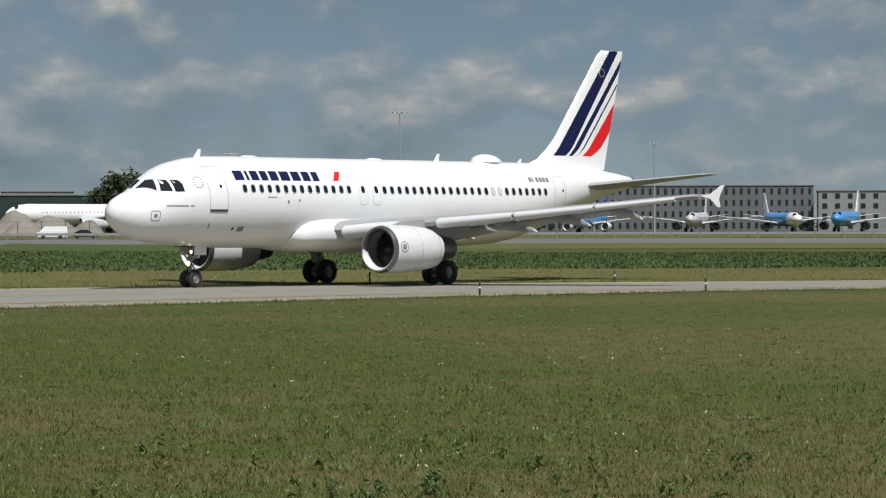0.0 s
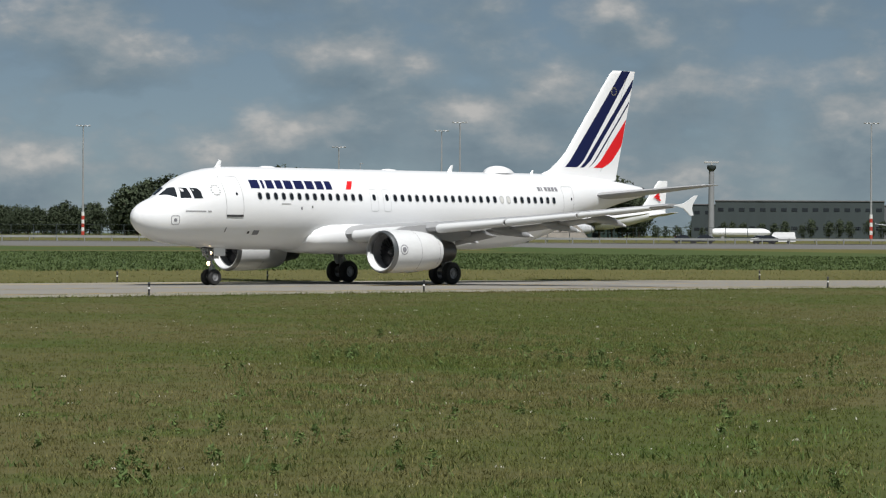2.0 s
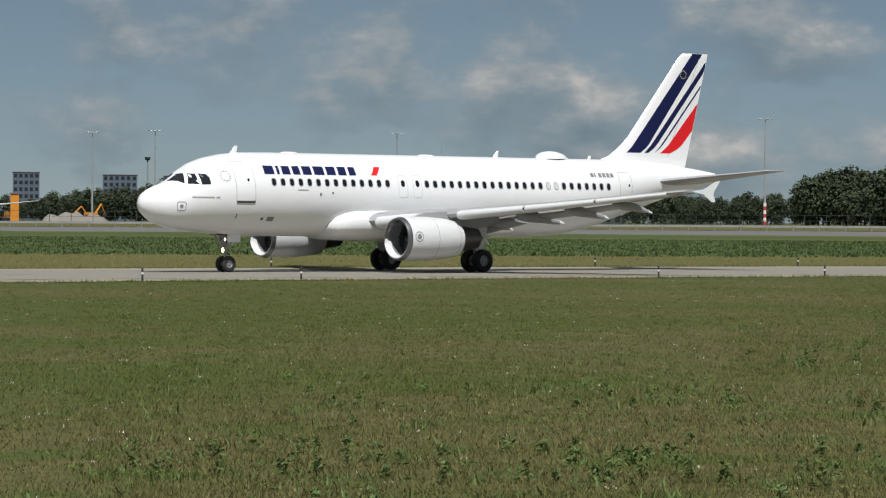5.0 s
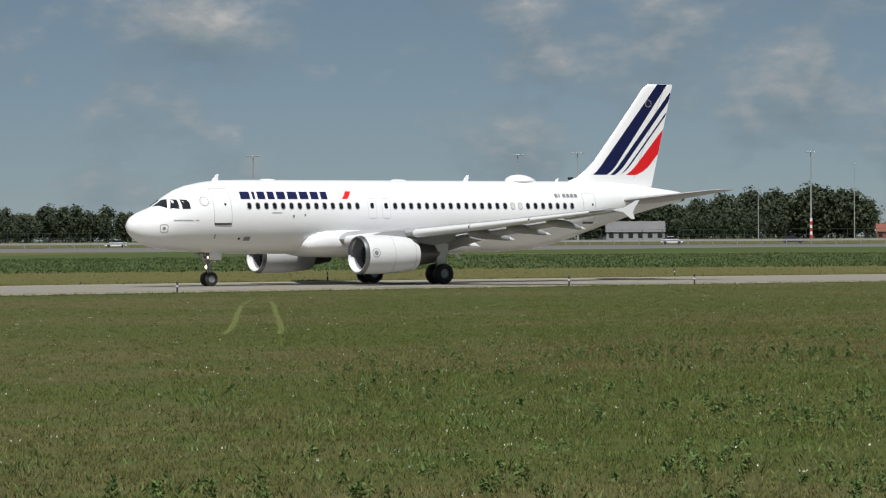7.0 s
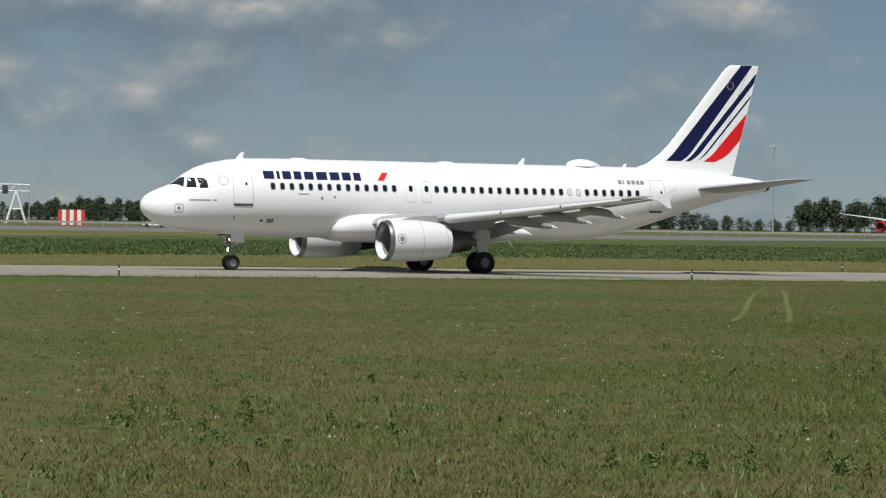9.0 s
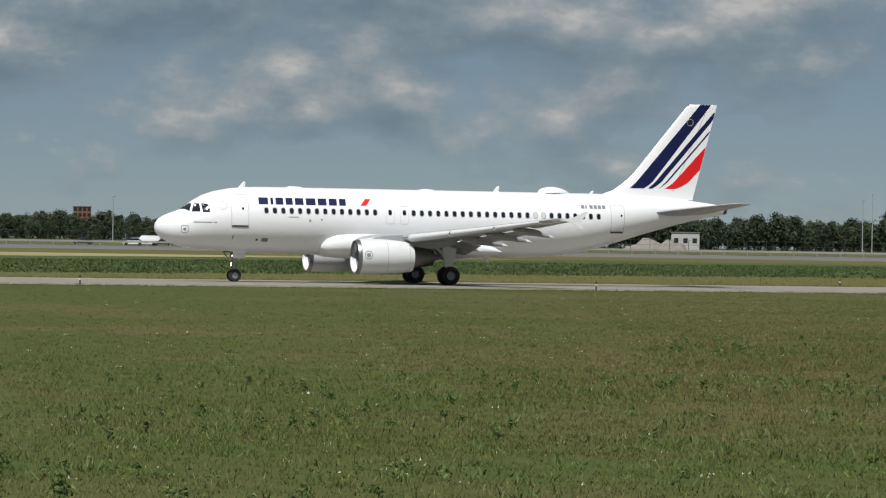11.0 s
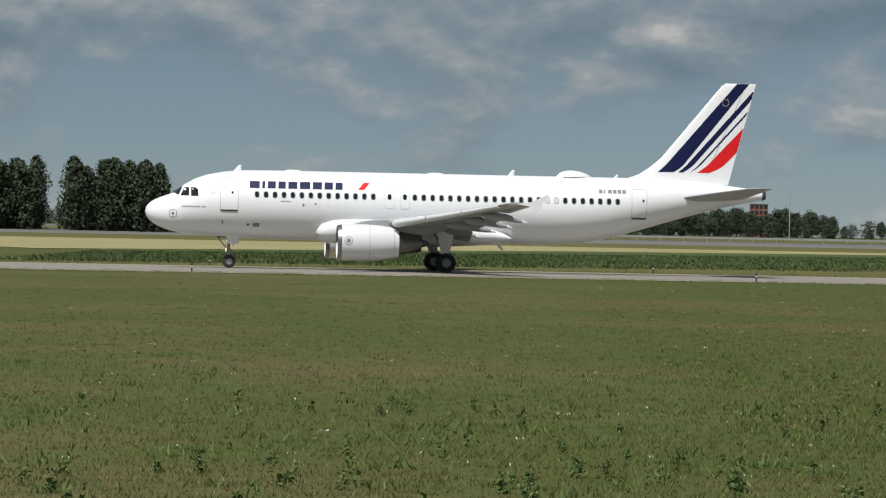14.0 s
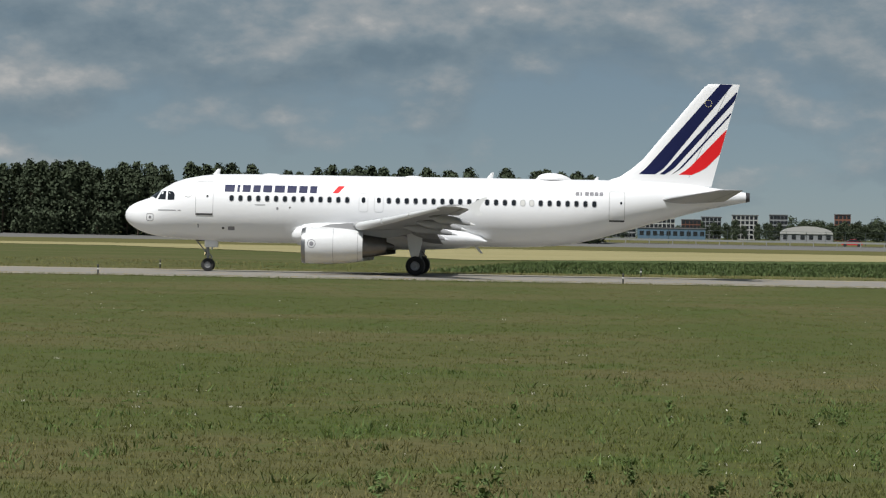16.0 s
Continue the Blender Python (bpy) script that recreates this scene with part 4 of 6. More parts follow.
def build_wing(side):
    bm = bmesh.new()
    rings = []
    for y, tc in zip(W_Y, W_TC):
        le, ch, z = wing_at(y)
        rings.append(foil_ring(le, side * y, z, ch * 0.86, tc / 0.86, 12, 0.015, 0.03 - 0.004 * y))
    loft(bm, rings)
    wing = part("wing", bm, M_grey, airliner, "grey swept wing with bright leading edge")
    # slats: bright leading-edge strips, drooped a little
    for y0, y1 in ((2.6, 4.9), (6.5, 9.6), (9.7, 12.9), (13.0, 16.2)):
        bm = bmesh.new()
        rings = []
        for i in range(5):
            y = y0 + (y1 - y0) * i / 4
            le, ch, z = wing_at(y)
            c = 0.13 * ch
            ring = []
            for k in range(9):
                a = math.pi * (0.30 + 1.25 * k / 8)
                ring.append((le + 0.02 + c * 0.62 * (1 + math.cos(a)) - 0.13 - AX, side * y, z - 0.07 + 0.055 * ch * math.sin(a)))
            for k in reversed(range(9)):
                a = math.pi * (0.30 + 1.25 * k / 8)
                ring.append((le + 0.04 + c * 0.58 * (1 + math.cos(a)) - 0.13 - AX, side * y, z - 0.07 + 0.040 * ch * math.sin(a)))
            rings.append(ring)
        loft(bm, rings)
        part("slat", bm, M_slat, wing, "pale leading-edge slat")
    # flaps and aileron: lowered a little behind the trailing edge
    for name, y0, y1, drop, fr in (("inboard_flap", 2.3, 6.2, 14, 0.27), ("outboard_flap", 6.5, 12.8, 14, 0.25), ("aileron", 13.0, 16.3, 4, 0.22)):
        bm = bmesh.new()
        rings = []
        for i in range(4):
            y = y0 + (y1 - y0) * i / 3
            le, ch, z = wing_at(y)
            c = ch * fr
            x0 = le + ch * (0.80 if drop > 5 else 0.80)
            z0 = z - (0.03 if drop > 5 else 0.0) * ch - 0.01
            ring = []
            for px, py, pz in foil_ring(0, side * y, 0, c, 0.13, 8, 0.0):
                u = px + AX
                ring.append((x0 + u * math.cos(radians(drop)) + pz * math.sin(radians(drop)) - AX, py, z0 - u * math.sin(radians(drop)) + pz))
            rings.append(ring)
        loft(bm, rings)
        part(name, bm, M_grey, wing, "grey control surface")
    # canoe fairings over the flap tracks
    for y, ln, r in ((4.3, 2.2, 0.19), (7.6, 3.1, 0.22), (10.3, 2.9, 0.20), (12.9, 2.6, 0.18)):
        le, ch, z = wing_at(y)
        x0 = le + ch - ln * 0.62
        bm = bmesh.new()
        rings = []
        for i in range(11):
            u = i / 10
            s = max(0.04, math.sin(math.pi * u ** 0.75)) ** 0.7
            cz = z - 0.17 - 0.16 * u - 0.04 * math.sin(math.pi * u)
            if u > 0.55:
                cz -= (u - 0.55) * 0.55
            rings.append([(x0 + ln * u - AX, side * y + r * s * 0.8 * math.cos(a), cz + r * 1.25 * s * math.sin(a)) for a in [2 * math.pi * k / 14 for k in range(14)]])
        loft(bm, rings)
        f = part("flap_track_fairing", bm, M_grey, wing, "grey canoe fairing with pale tip")
        bm = bmesh.new()
        rings = []
        for i in range(4):
            u = 0.90 + 0.105 * i / 3
            s = max(0.04, math.sin(math.pi * min(1.0, u) ** 0.75)) ** 0.7 + 0.05
            cz = z - 0.17 - 0.16 * u - (u - 0.55) * 0.55
            rings.append([(x0 + ln * u - AX, side * y + r * s * 0.8 * math.cos(a), cz + r * 1.25 * s * math.sin(a)) for a in [2 * math.pi * k / 14 for k in range(14)]])
        loft(bm, rings)
        part("fairing_tip", bm, M_white, f)
    # wingtip fence
    bm = bmesh.new()
    outline = [(20.4, 4.04), (21.2, 4.16), (21.98, 4.54), (22.2, 4.56), (21.86, 4.14), (21.76, 3.92), (21.88, 3.56), (21.68, 3.54), (21.1, 3.92)]
    for sgn in (0,):
        a = [bm.verts.new((x - AX, side * 16.90, z)) for x, z in outline]
        b = [bm.verts.new((x - AX, side * 16.96, z)) for x, z in outline]
        bm.faces.new(a)
        bm.faces.new(list(reversed(b)))
        for i in range(len(a)):
            j = (i + 1) % len(a)
            bm.faces.new((a[i], b[i], b[j], a[j]))
        bmesh.ops.recalc_face_normals(bm, faces=bm.faces)
    part("wingtip_fence", bm, M_white, wing, "white arrow-shaped tip fence")
    # engine
    ey, ez = side * 5.75, 1.68
    cen = (0, ey, ez)
    bm = bmesh.new()
    prof = [(11.5, 0.85), (11.28, 0.88), (11.19, 0.93), (11.16, 0.97), (11.18, 1.01), (11.30, 1.05), (11.6, 1.085), (12.2, 1.10), (13.0, 1.09), (13.8, 1.03), (14.4, 0.95), (14.75, 0.89), (14.74, 0.84), (14.3, 0.80), (13.6, 0.78)]
    lathe(bm, [(x - AX, r) for x, r in prof], "x", 56, cen)
    for v in bm.verts:     # the nacelle's flattened underside and its bulged chin
        dz = v.co.z - ez
        if dz < 0:
            v.co.z = ez + dz * 0.965
    eng = part("engine_nacelle", bm, M_cowl, airliner, "white jet engine cowling")
    bm = bmesh.new()
    lathe(bm, [(x - AX, r + 0.004) for x, r in ((11.5, 0.845), (11.28, 0.876), (11.19, 0.926), (11.155, 0.97), (11.175, 1.012), (11.30, 1.053), (11.40, 1.066))], "x", 56, cen)
    part("inlet_lip", bm, M_lip, eng, "bare metal inlet lip")
    bm = bmesh.new()
    lathe(bm, [(12.3 - AX, 0.835), (11.9 - AX, 0.84), (11.5 - AX, 0.842)], "x", 56, cen)
    part("inlet_duct", bm, M_duct, eng, "dull grey inlet duct")
    bm = bmesh.new()
    lathe(bm, [(12.2 - AX, 0.845), (12.25 - AX, 0.30)], "x", 40, cen)
    part("fan_disc", bm, M_rubber, eng, "dark inlet behind the fan")
    blade = None
    for k in range(24):
        m = Matrix.Translation((12.02 - AX, ey, ez)) @ Matrix.Rotation(2 * math.pi * k / 24, 4, "X")
        if blade is None:
            bm = bmesh.new()
            loft(bm, [[(-0.05, -0.05, 0.24), (0.07, 0.04, 0.24), (0.07, 0.06, 0.24), (-0.05, -0.03, 0.24)], [(-0.02, -0.05, 0.55), (0.06, 0.08, 0.55), (0.06, 0.095, 0.55), (-0.02, -0.035, 0.55)], [(-0.09, -0.115, 0.82), (0.09, 0.125, 0.82), (0.09, 0.133, 0.82), (-0.09, -0.107, 0.82)]])
            blade = part("fan_blade", bm, M_fan, eng, "", False)
            blade.matrix_basis = m
        else:
            share("fan_blade", blade, m, eng)
    bm = bmesh.new()
    lathe(bm, [(11.72 - AX, 0.02), (11.80 - AX, 0.12), (11.95 - AX, 0.22), (12.1 - AX, 0.27)], "x", 24, cen)
    part("spinner", bm, M_dark_metal, eng, "dark conical spinner")
    bm = bmesh.new()
    lathe(bm, [(x - AX, r) for x, r in ((14.0, 0.74), (14.75, 0.70), (15.3, 0.62), (16.1, 0.50), (16.09, 0.45), (15.5, 0.42))], "x", 40, (0, ey, ez + 0.03))
    part("core_exhaust", bm, M_beige, eng, "dark metal exhaust nozzle")
    bm = bmesh.new()
    lathe(bm, [(x - AX, r) for x, r in ((15.5, 0.36), (16.1, 0.27), (16.5, 0.12), (16.6, 0.02))], "x", 24, (0, ey, ez + 0.03))
    part("exhaust_plug", bm, M_beige, eng, "dark metal exhaust plug")
    for xq, w in ((13.02, 0.02), (14.45, 0.015)):
        r = interp(xq, [12.2, 13.0, 13.8, 14.4], [1.10, 1.09, 1.03, 0.95]) + 0.004
        bm = bmesh.new()
        ring0, ring1 = [], []
        for k in range(28):
            a = radians(-150 + 300 * k / 27)
            y, z = ey + side * r * math.cos(a / 1.02), ez + r * math.sin(a / 1.02) * (0.965 if math.sin(a) < 0 else 1)
            ring0.append(bm.verts.new((xq - AX, y, z)))
            ring1.append(bm.verts.new((xq + w - AX, y, z)))
        for k in range(27):
            bm.faces.new((ring0[k], ring0[k + 1], ring1[k + 1], ring1[k]))
        part("cowl_seam", bm, M_line, eng, "", False)
    bm = bmesh.new()     # round emblem on the cowl
    for out_r, in_r in ((0.25, 0.215), (0.13, 0.0)):
        nseg = 20
        ro, ri = [], []
        for k in range(nseg):
            a = 2 * math.pi * k / nseg
            for lst, rr in ((ro, out_r), (ri, in_r)):
                x, z = 11.78 + rr * math.cos(a), 1.80 + rr * math.sin(a)
                rad = interp(x, [11.3, 11.6, 12.2], [1.05, 1.085, 1.10]) + 0.008
                lst.append(bm.verts.new((x - AX, ey + side * math.sqrt(max(0, rad * rad - (z - ez) ** 2)), z)))
        for k in range(nseg):
            j = (k + 1) % nseg
            bm.faces.new((ro[k], ro[j], ri[j], ri[k]))
    part("cowl_emblem", bm, M_line, eng, "round dark emblem on the cowling", False)
    bm = bmesh.new()     # pylon
    rings = []
    for x, zt, zb, w in ((12.2, 2.78, 2.55, 0.05), (12.8, 2.95, 2.5, 0.16), (13.8, 3.02, 2.35, 0.20), (14.8, 3.0, 2.2, 0.20), (15.8, 2.92, 2.15, 0.18), (16.8, 2.85, 2.30, 0.12), (17.6, 2.75, 2.5, 0.04)):
        rings.append([(x - AX, ey - w, zb), (x - AX, ey + w, zb), (x - AX, ey + w, zt), (x - AX, ey - w, zt)])
    loft(bm, rings)
    part("engine_pylon", bm, M_grey, airliner, "grey engine pylon")


WHEELS = []


def build_wheel(x, y, r, w, rim, side, parent):
    bm = bmesh.new()
    hw = w / 2
    lathe(bm, [(-hw * 0.75, rim), (-hw * 0.95, rim * 1.08), (-hw, r * 0.80), (-hw * 0.86, r * 0.93), (-hw * 0.55, r * 0.99), (0, r), (hw * 0.55, r * 0.99), (hw * 0.86, r * 0.93), (hw, r * 0.80), (hw * 0.95, rim * 1.08), (hw * 0.75, rim)], "y", 36)
    tyre = part("wheel", bm, M_rubber, parent, "black aircraft tyre with grey rim")
    tyre.matrix_basis = pose(x - AX, y, r)
    bm = bmesh.new()
    for s in (-1, 1):
        lathe(bm, [(s * hw * 0.74, rim), (s * hw * 0.80, rim * 0.92), (s * hw * 0.45, rim * 0.80), (s * hw * 0.40, rim * 0.42), (s * hw * 0.72, rim * 0.36), (s * hw * 0.78, rim * 0.12), (s * hw * 0.78, 0.01)], "y", 28)
        for k in range(9):
            a = 2 * math.pi * k / 9
            box(bm, rim * 0.62 * math.cos(a), s * hw * 0.46, rim * 0.62 * math.sin(a), rim * 0.14, hw * 0.12, rim * 0.14)
    part("rim", bm, M_rim, tyre, "grey metal rim")
    WHEELS.append((tyre, (x - AX, y, r)))


def build_gear():
    bm = bmesh.new()
    rod(bm, (5.06 - AX, 0, 0.40), (5.0 - AX, 0, 1.95), 0.085, 0.11, 14)
    rod(bm, (5.06 - AX, -0.34, 0.395), (5.06 - AX, 0.34, 0.395), 0.06)
    rod(bm, (5.02 - AX, 0, 1.05), (4.25 - AX, 0, 1.95), 0.045)
    rod(bm, (5.16 - AX, 0, 0.62), (5.30 - AX, 0, 0.85), 0.035)
    rod(bm, (5.30 - AX, 0, 0.85), (5.10 - AX, 0, 1.10), 0.035)
    rod(bm, (5.06 - AX, -0.16, 1.0), (5.06 - AX, 0.16, 1.0), 0.06)
    box(bm, 5.02 - AX, 0, 1.30, 0.16, 0.34, 0.14, bevel=0.02)
    nose = part("nose_gear", bm, M_strut, airliner, "grey nose landing gear leg")
    for y in (-0.25, 0.25):
        build_wheel(5.06, y, 0.395, 0.24, 0.19, 1, airliner)
    bm = bmesh.new()
    box(bm, 5.30 - AX, 0, 1.52, 0.05, 0.62, 0.42, bevel=0.02)
    plate = part("gear_leg_door", bm, M_white, nose, "white leg door with dark bars")
    bm = bmesh.new()
    for y in (-0.15, 0.10):
        box(bm, 5.268 - AX, y, 1.52, 0.008, 0.16, 0.20)
    part("marking_bar", bm, M_navy, plate, "dark marking bars")
    for y in (-0.42, 0.42):
        bm = bmesh.new()
        box(bm, 5.25 - AX, y, 1.66, 0.75, 0.035, 0.42, bevel=0.01)
        part("nose_gear_door", bm, M_white, airliner, "white nose gear door")
    # solid dark slab on the belly, painted shade for the wheel well's hollow
    bm = bmesh.new()
    box(bm, 4.95 - AX, 0, 1.90, 1.2, 0.66, 0.18)
    part("wheel_well", bm, M_dark_metal, airliner, "dark slab standing for the shaded wheel well")
    for y, z, r in ((0.0, 1.08, 0.13), (-0.20, 1.60, 0.08), (0.20, 1.60, 0.08)):
        bm = bmesh.new()
        lathe(bm, [(4.96 - AX, r * 0.5), (4.90 - AX, r), (4.885 - AX, r)], "x", 18, (0, y, z))
        lamp = part("taxi_light", bm, M_dark_metal, nose, "round landing light")
        bm = bmesh.new()
        lathe(bm, [(4.884 - AX, r * 0.95), (4.865 - AX, r * 0.6), (4.86 - AX, 0.004)], "x", 18, (0, y, z))
        part("lens", bm, M_lamp if y <= 0 else M_metal, lamp, "lit warm white lens" if y <= 0 else "unlit lens")
    for side in (-1, 1):
        y = side * 3.80
        bm = bmesh.new()
        rod(bm, (17.75 - AX, y, 0.55), (17.55 - AX, y, 2.7), 0.14, 0.17, 16)
        rod(bm, (17.75 - AX, y - 0.62, 0.57), (17.75 - AX, y + 0.62, 0.57), 0.10)
        rod(bm, (17.65 - AX, y, 1.3), (17.2 - AX, y - side * 1.5, 2.3), 0.07)
        rod(bm, (17.95 - AX, y, 0.75), (18.12 - AX, y, 1.05), 0.05)
        rod(bm, (18.12 - AX, y, 1.05), (17.80 - AX, y, 1.42), 0.05)
        leg = part("main_gear", bm, M_strut, airliner, "grey main landing gear leg")
        bm = bmesh.new()
        rings = []
        for z, x0, x1 in ((0.98, 17.55, 17.88), (1.3, 17.42, 17.98), (1.8, 17.30, 18.10), (2.55, 17.22, 18.20)):
            yy = y + side * (0.24 + 0.05 * (z - 1))
            rings.append([(x0 - AX, yy, z), (x1 - AX, yy, z), (x1 - AX, yy + side * 0.05, z), (x0 - AX, yy + side * 0.05, z)])
        loft(bm, rings)
        part("gear_leg_door", bm, M_white, leg, "white main gear leg door")
        for dy in (-0.465, 0.465):
            build_wheel(17.75, y + dy, 0.575, 0.42, 0.28, side, airliner)


build_fuselage()
build_windows()
build_doors()
build_fin()
for _s in (-1, 1):
    build_tailplane(_s)
    build_wing(_s)
build_gear()

TREE_BELTS = [  # from (x, y), to (x, y), height, rows
    ((924, 877), (962, 833), 21.5, 3),
    ((1003, 770), (1018, 750), 19.0, 2),
    ((882, 637), (974, 573), 5.5, 1),
    ((905, 894), (947, 848), 20.5, 3),
    ((967, 1017), (1005, 978), 11.9, 2),
    ((1068, 817), (1084, 795), 20.3, 2),
    ((1064, 1181), (1109, 1138), 14.8, 2),
    ((802, 934), (828, 910), 14.5, 2),
    ((743, 944), (770, 922), 17.2, 3),
    ((1019, 1209), (1039, 1191), 11.6, 1),
    ((855, 1149), (908, 1107), 18.6, 2),
    ((814, 1190), (872, 1147), 16.7, 2),
    ((907, 873), (945, 829), 20.0, 3),
    ((600, 1258), (652, 1231), 14.2, 2),
    ((820, 1100), (853, 1074), 11.5, 2),
    ((759, 958), (778, 942), 14.9, 3),
    ((539, 1231), (590, 1207), 14.7, 2),
    ((488, 1252), (540, 1230), 13.5, 2),
    ((782, 1213), (847, 1168), 12.2, 2),
    ((444, 1268), (497, 1248), 13.9, 2),
    ((771, 1336), (839, 1295), 16.4, 1),
    ((248, 1479), (319, 1466), 12.3, 2),
    ((535, 1401), (632, 1361), 13.8, 2),
    ((232, 1431), (263, 1426), 10.5, 2),
    ((103, 1496), (170, 1490), 8.3, 2),
    ((459, 1481), (513, 1463), 10.0, 2),
    ((330, 1258), (349, 1252), 10.8, 2),
    ((358, 1559), (428, 1542), 9.9, 2),
    ((226, 1483), (300, 1470), 10.7, 2),
    ((208, 1586), (273, 1576), 9.5, 2),
    ((42, 1649), (172, 1641), 9.4, 1),
]
MASTS = [  # x, y, top, striped base
    (895, 506, 25.5, 0),
    (734, 645, 21.0, 0),
    (515, 907, 27.4, 0),
    (582, 865, 27.3, 0),
    (702, 901, 22.2, 0),
    (652, 813, 27.6, 1),
    (662, 805, 24.0, 0),
    (389, 859, 18.2, 0),
    (178, 882, 13.8, 0),
    (369, 821, 15.8, 0),
    (117, 1094, 13.9, 0),
    (299, 954, 16.5, 0),
    (149, 989, 10.2, 0),
    (562, 806, 26.3, 0),
    (766, 679, 26.4, 0),
    (875, 514, 23.5, 0),
    (775, 515, 30.5, 1),
    (712, 595, 30.2, 1),
    (757, 636, 30.0, 0),
    (685, 698, 30.3, 1),
]
CARS = [  # paint, body, seconds and bearing on the motorway
    ("white", "car", ((0, 54.01), (1, 49.41), (2, 45.95), (3, 42.49), (4, 38.82), (16, -12.26))),
    ("dark", "car", ((0, 53.71), (1, 50.10), (3.5, 41.15), (4.5, 37.47), (16, -9.54))),
    ("white", "van", ((0, 51.58), (0.5, 51.50), (1, 51.42), (16, 49.14))),
    ("white", "car", ((0, 54.38), (1.5, 55.07), (2.5, 55.54), (16, 61.77))),
    ("dark", "car", ((0, 52.12), (2, 54.05), (2.5, 54.53), (16, 67.50))),
    ("white", "car", ((0, 45.93), (2.5, 52.78), (3, 54.15), (16, 89.78))),
    ("white", "car", ((0, 31.47), (7, 35.90), (7.5, 36.22), (16, 41.60))),
    ("dark", "car", ((0, 33.16), (7, 38.04), (7.5, 38.39), (16, 44.32))),
    ("dark", "car", ((0, 34.54), (7.5, 22.67), (8, 21.88), (16, 9.21))),
    ("white", "van", ((0, 65.85), (12.5, 1.58), (13, -1.00), (16, -16.42))),
    ("dark", "car", ((0, 65.49), (12.5, 1.96), (13, -0.58), (16, -15.83))),
    ("white", "van", ((0, -17.74), (14.5, 4.51), (15, 5.28), (16, 6.81))),
    ("dark", "car", ((0, -17.40), (14.5, 5.04), (15, 5.81), (16, 7.36))),
    ("red", "car", ((0, 24.13), (12.5, 15.03), (13, 14.67), (16, 12.48))),
    ("red", "car", ((0, 2.04), (15.5, 1.76), (16, 1.75))),
    ("dark", "car", ((0, 64.59), (11.5, 5.54), (12, 2.97), (16, -17.57))),
]
EDGE_POSTS = [  # x, y along both taxiway edges
    (241.5, 152.0),
    (221.6, 166.6),
    (232.8, 184.8),
    (222.8, 192.8),
    (194.8, 206.2),
    (200.6, 175.3),
    (158.5, 181.9),
    (185.1, 208.2),
    (201.3, 204.6),
    (174.3, 180.1),
    (212.6, 171.2),
    (128.2, 184.3),
    (149.5, 213.4),
    (148.3, 183.0),
    (171.0, 210.8),
    (95.3, 214.2),
    (95.6, 183.2),
    (124.2, 215.5),
    (120.1, 184.7),
    (34.7, 180.2),
    (65.1, 181.3),
    (100.1, 214.5),
    (34.1, 211.1),
    (35.8, 180.2),
    (66.0, 212.4),
    (5.6, 210.2),
    (37.8, 211.3),
    (3.8, 179.1),
    (4.3, 210.1),
    (33.4, 211.1),
    (32.1, 180.1),
    (-24.5, 179.0),
    (-24.9, 210.0),
    (3.6, 179.1),
]


# ---------------------------------------------------------------- distance: trees, masts, buildings, parked aircraft, traffic
# leaf green lightened and turned bluish: distance haze put into the colour
M_leaf_hazed = mat("hazed_tree_leaf", (0.046, 0.061, 0.036), 0.8, island=0.4, vary=0.6, scale=0.15, other=(0.050, 0.062, 0.034), spec=0.15)
M_bark = mat("tree_bark", (0.09, 0.07, 0.05), 0.9, vary=0.5, scale=2.0, bump=0.5, fine_scale=6)
M_steel = mat("galvanised_steel", (0.42, 0.43, 0.44), 0.5, 0.4, vary=0.3, scale=1.0)
M_mast_red = mat("mast_red", (0.50, 0.05, 0.03), 0.6, vary=0.3, scale=1.0)
M_mast_white = mat("mast_white", (0.75, 0.75, 0.74), 0.6, vary=0.2, scale=1.0)
M_wall_grey = mat("grey_cladding", (0.24, 0.25, 0.26), 0.7, vary=0.4, scale=0.15, fine=0.2, fine_scale=1.5, stretch=(1, 1, 0.2))
M_wall_slate = mat("slate_cladding", (0.12, 0.13, 0.14), 0.7, vary=0.4, scale=0.15, fine=0.2, fine_scale=1.5, stretch=(1, 1, 0.2))
M_wall_dark = mat("dark_cladding", (0.045, 0.060, 0.062), 0.6, vary=0.4, scale=0.2, stretch=(1, 1, 0.2))
M_wall_green = mat("green_cladding", (0.012, 0.032, 0.028), 0.6, vary=0.4, scale=0.2, stretch=(1, 1, 0.2))
M_wall_white = mat("pale_cladding", (0.42, 0.42, 0.41), 0.6, vary=0.3, scale=0.2)
M_wall_brick = mat("brick_wall", (0.20, 0.085, 0.055), 0.85, vary=0.4, scale=0.4)
# grey facades tinted blue, the haze over the far blocks painted in
M_town = mat("hazed_facade", (0.085, 0.11, 0.15), 0.6, vary=0.4, scale=0.1, stretch=(1, 1, 0.3))
M_roof = mat("flat_roof", (0.15, 0.15, 0.155), 0.8, vary=0.4, scale=0.2)
M_roof_red = mat("red_roof_tiles", (0.20, 0.068, 0.045), 0.8, vary=0.4, scale=0.6)
M_wall_blue = mat("blue_cladding", (0.10, 0.17, 0.24), 0.5, vary=0.3, scale=0.2)
M_sand = mat("sand_heap", (0.21, 0.19, 0.165), 0.95, vary=0.6, scale=0.12, fine=0.3, fine_scale=0.8, bump=0.6, other=(0.13, 0.12, 0.10))
M_sky_blue = mat("light_blue_paint", (0.07, 0.28, 0.62), 0.3, coat=0.3, vary=0.1, scale=0.5)
M_deep_blue = mat("deep_blue_paint", (0.03, 0.06, 0.22), 0.3, coat=0.3, vary=0.1, scale=0.5)
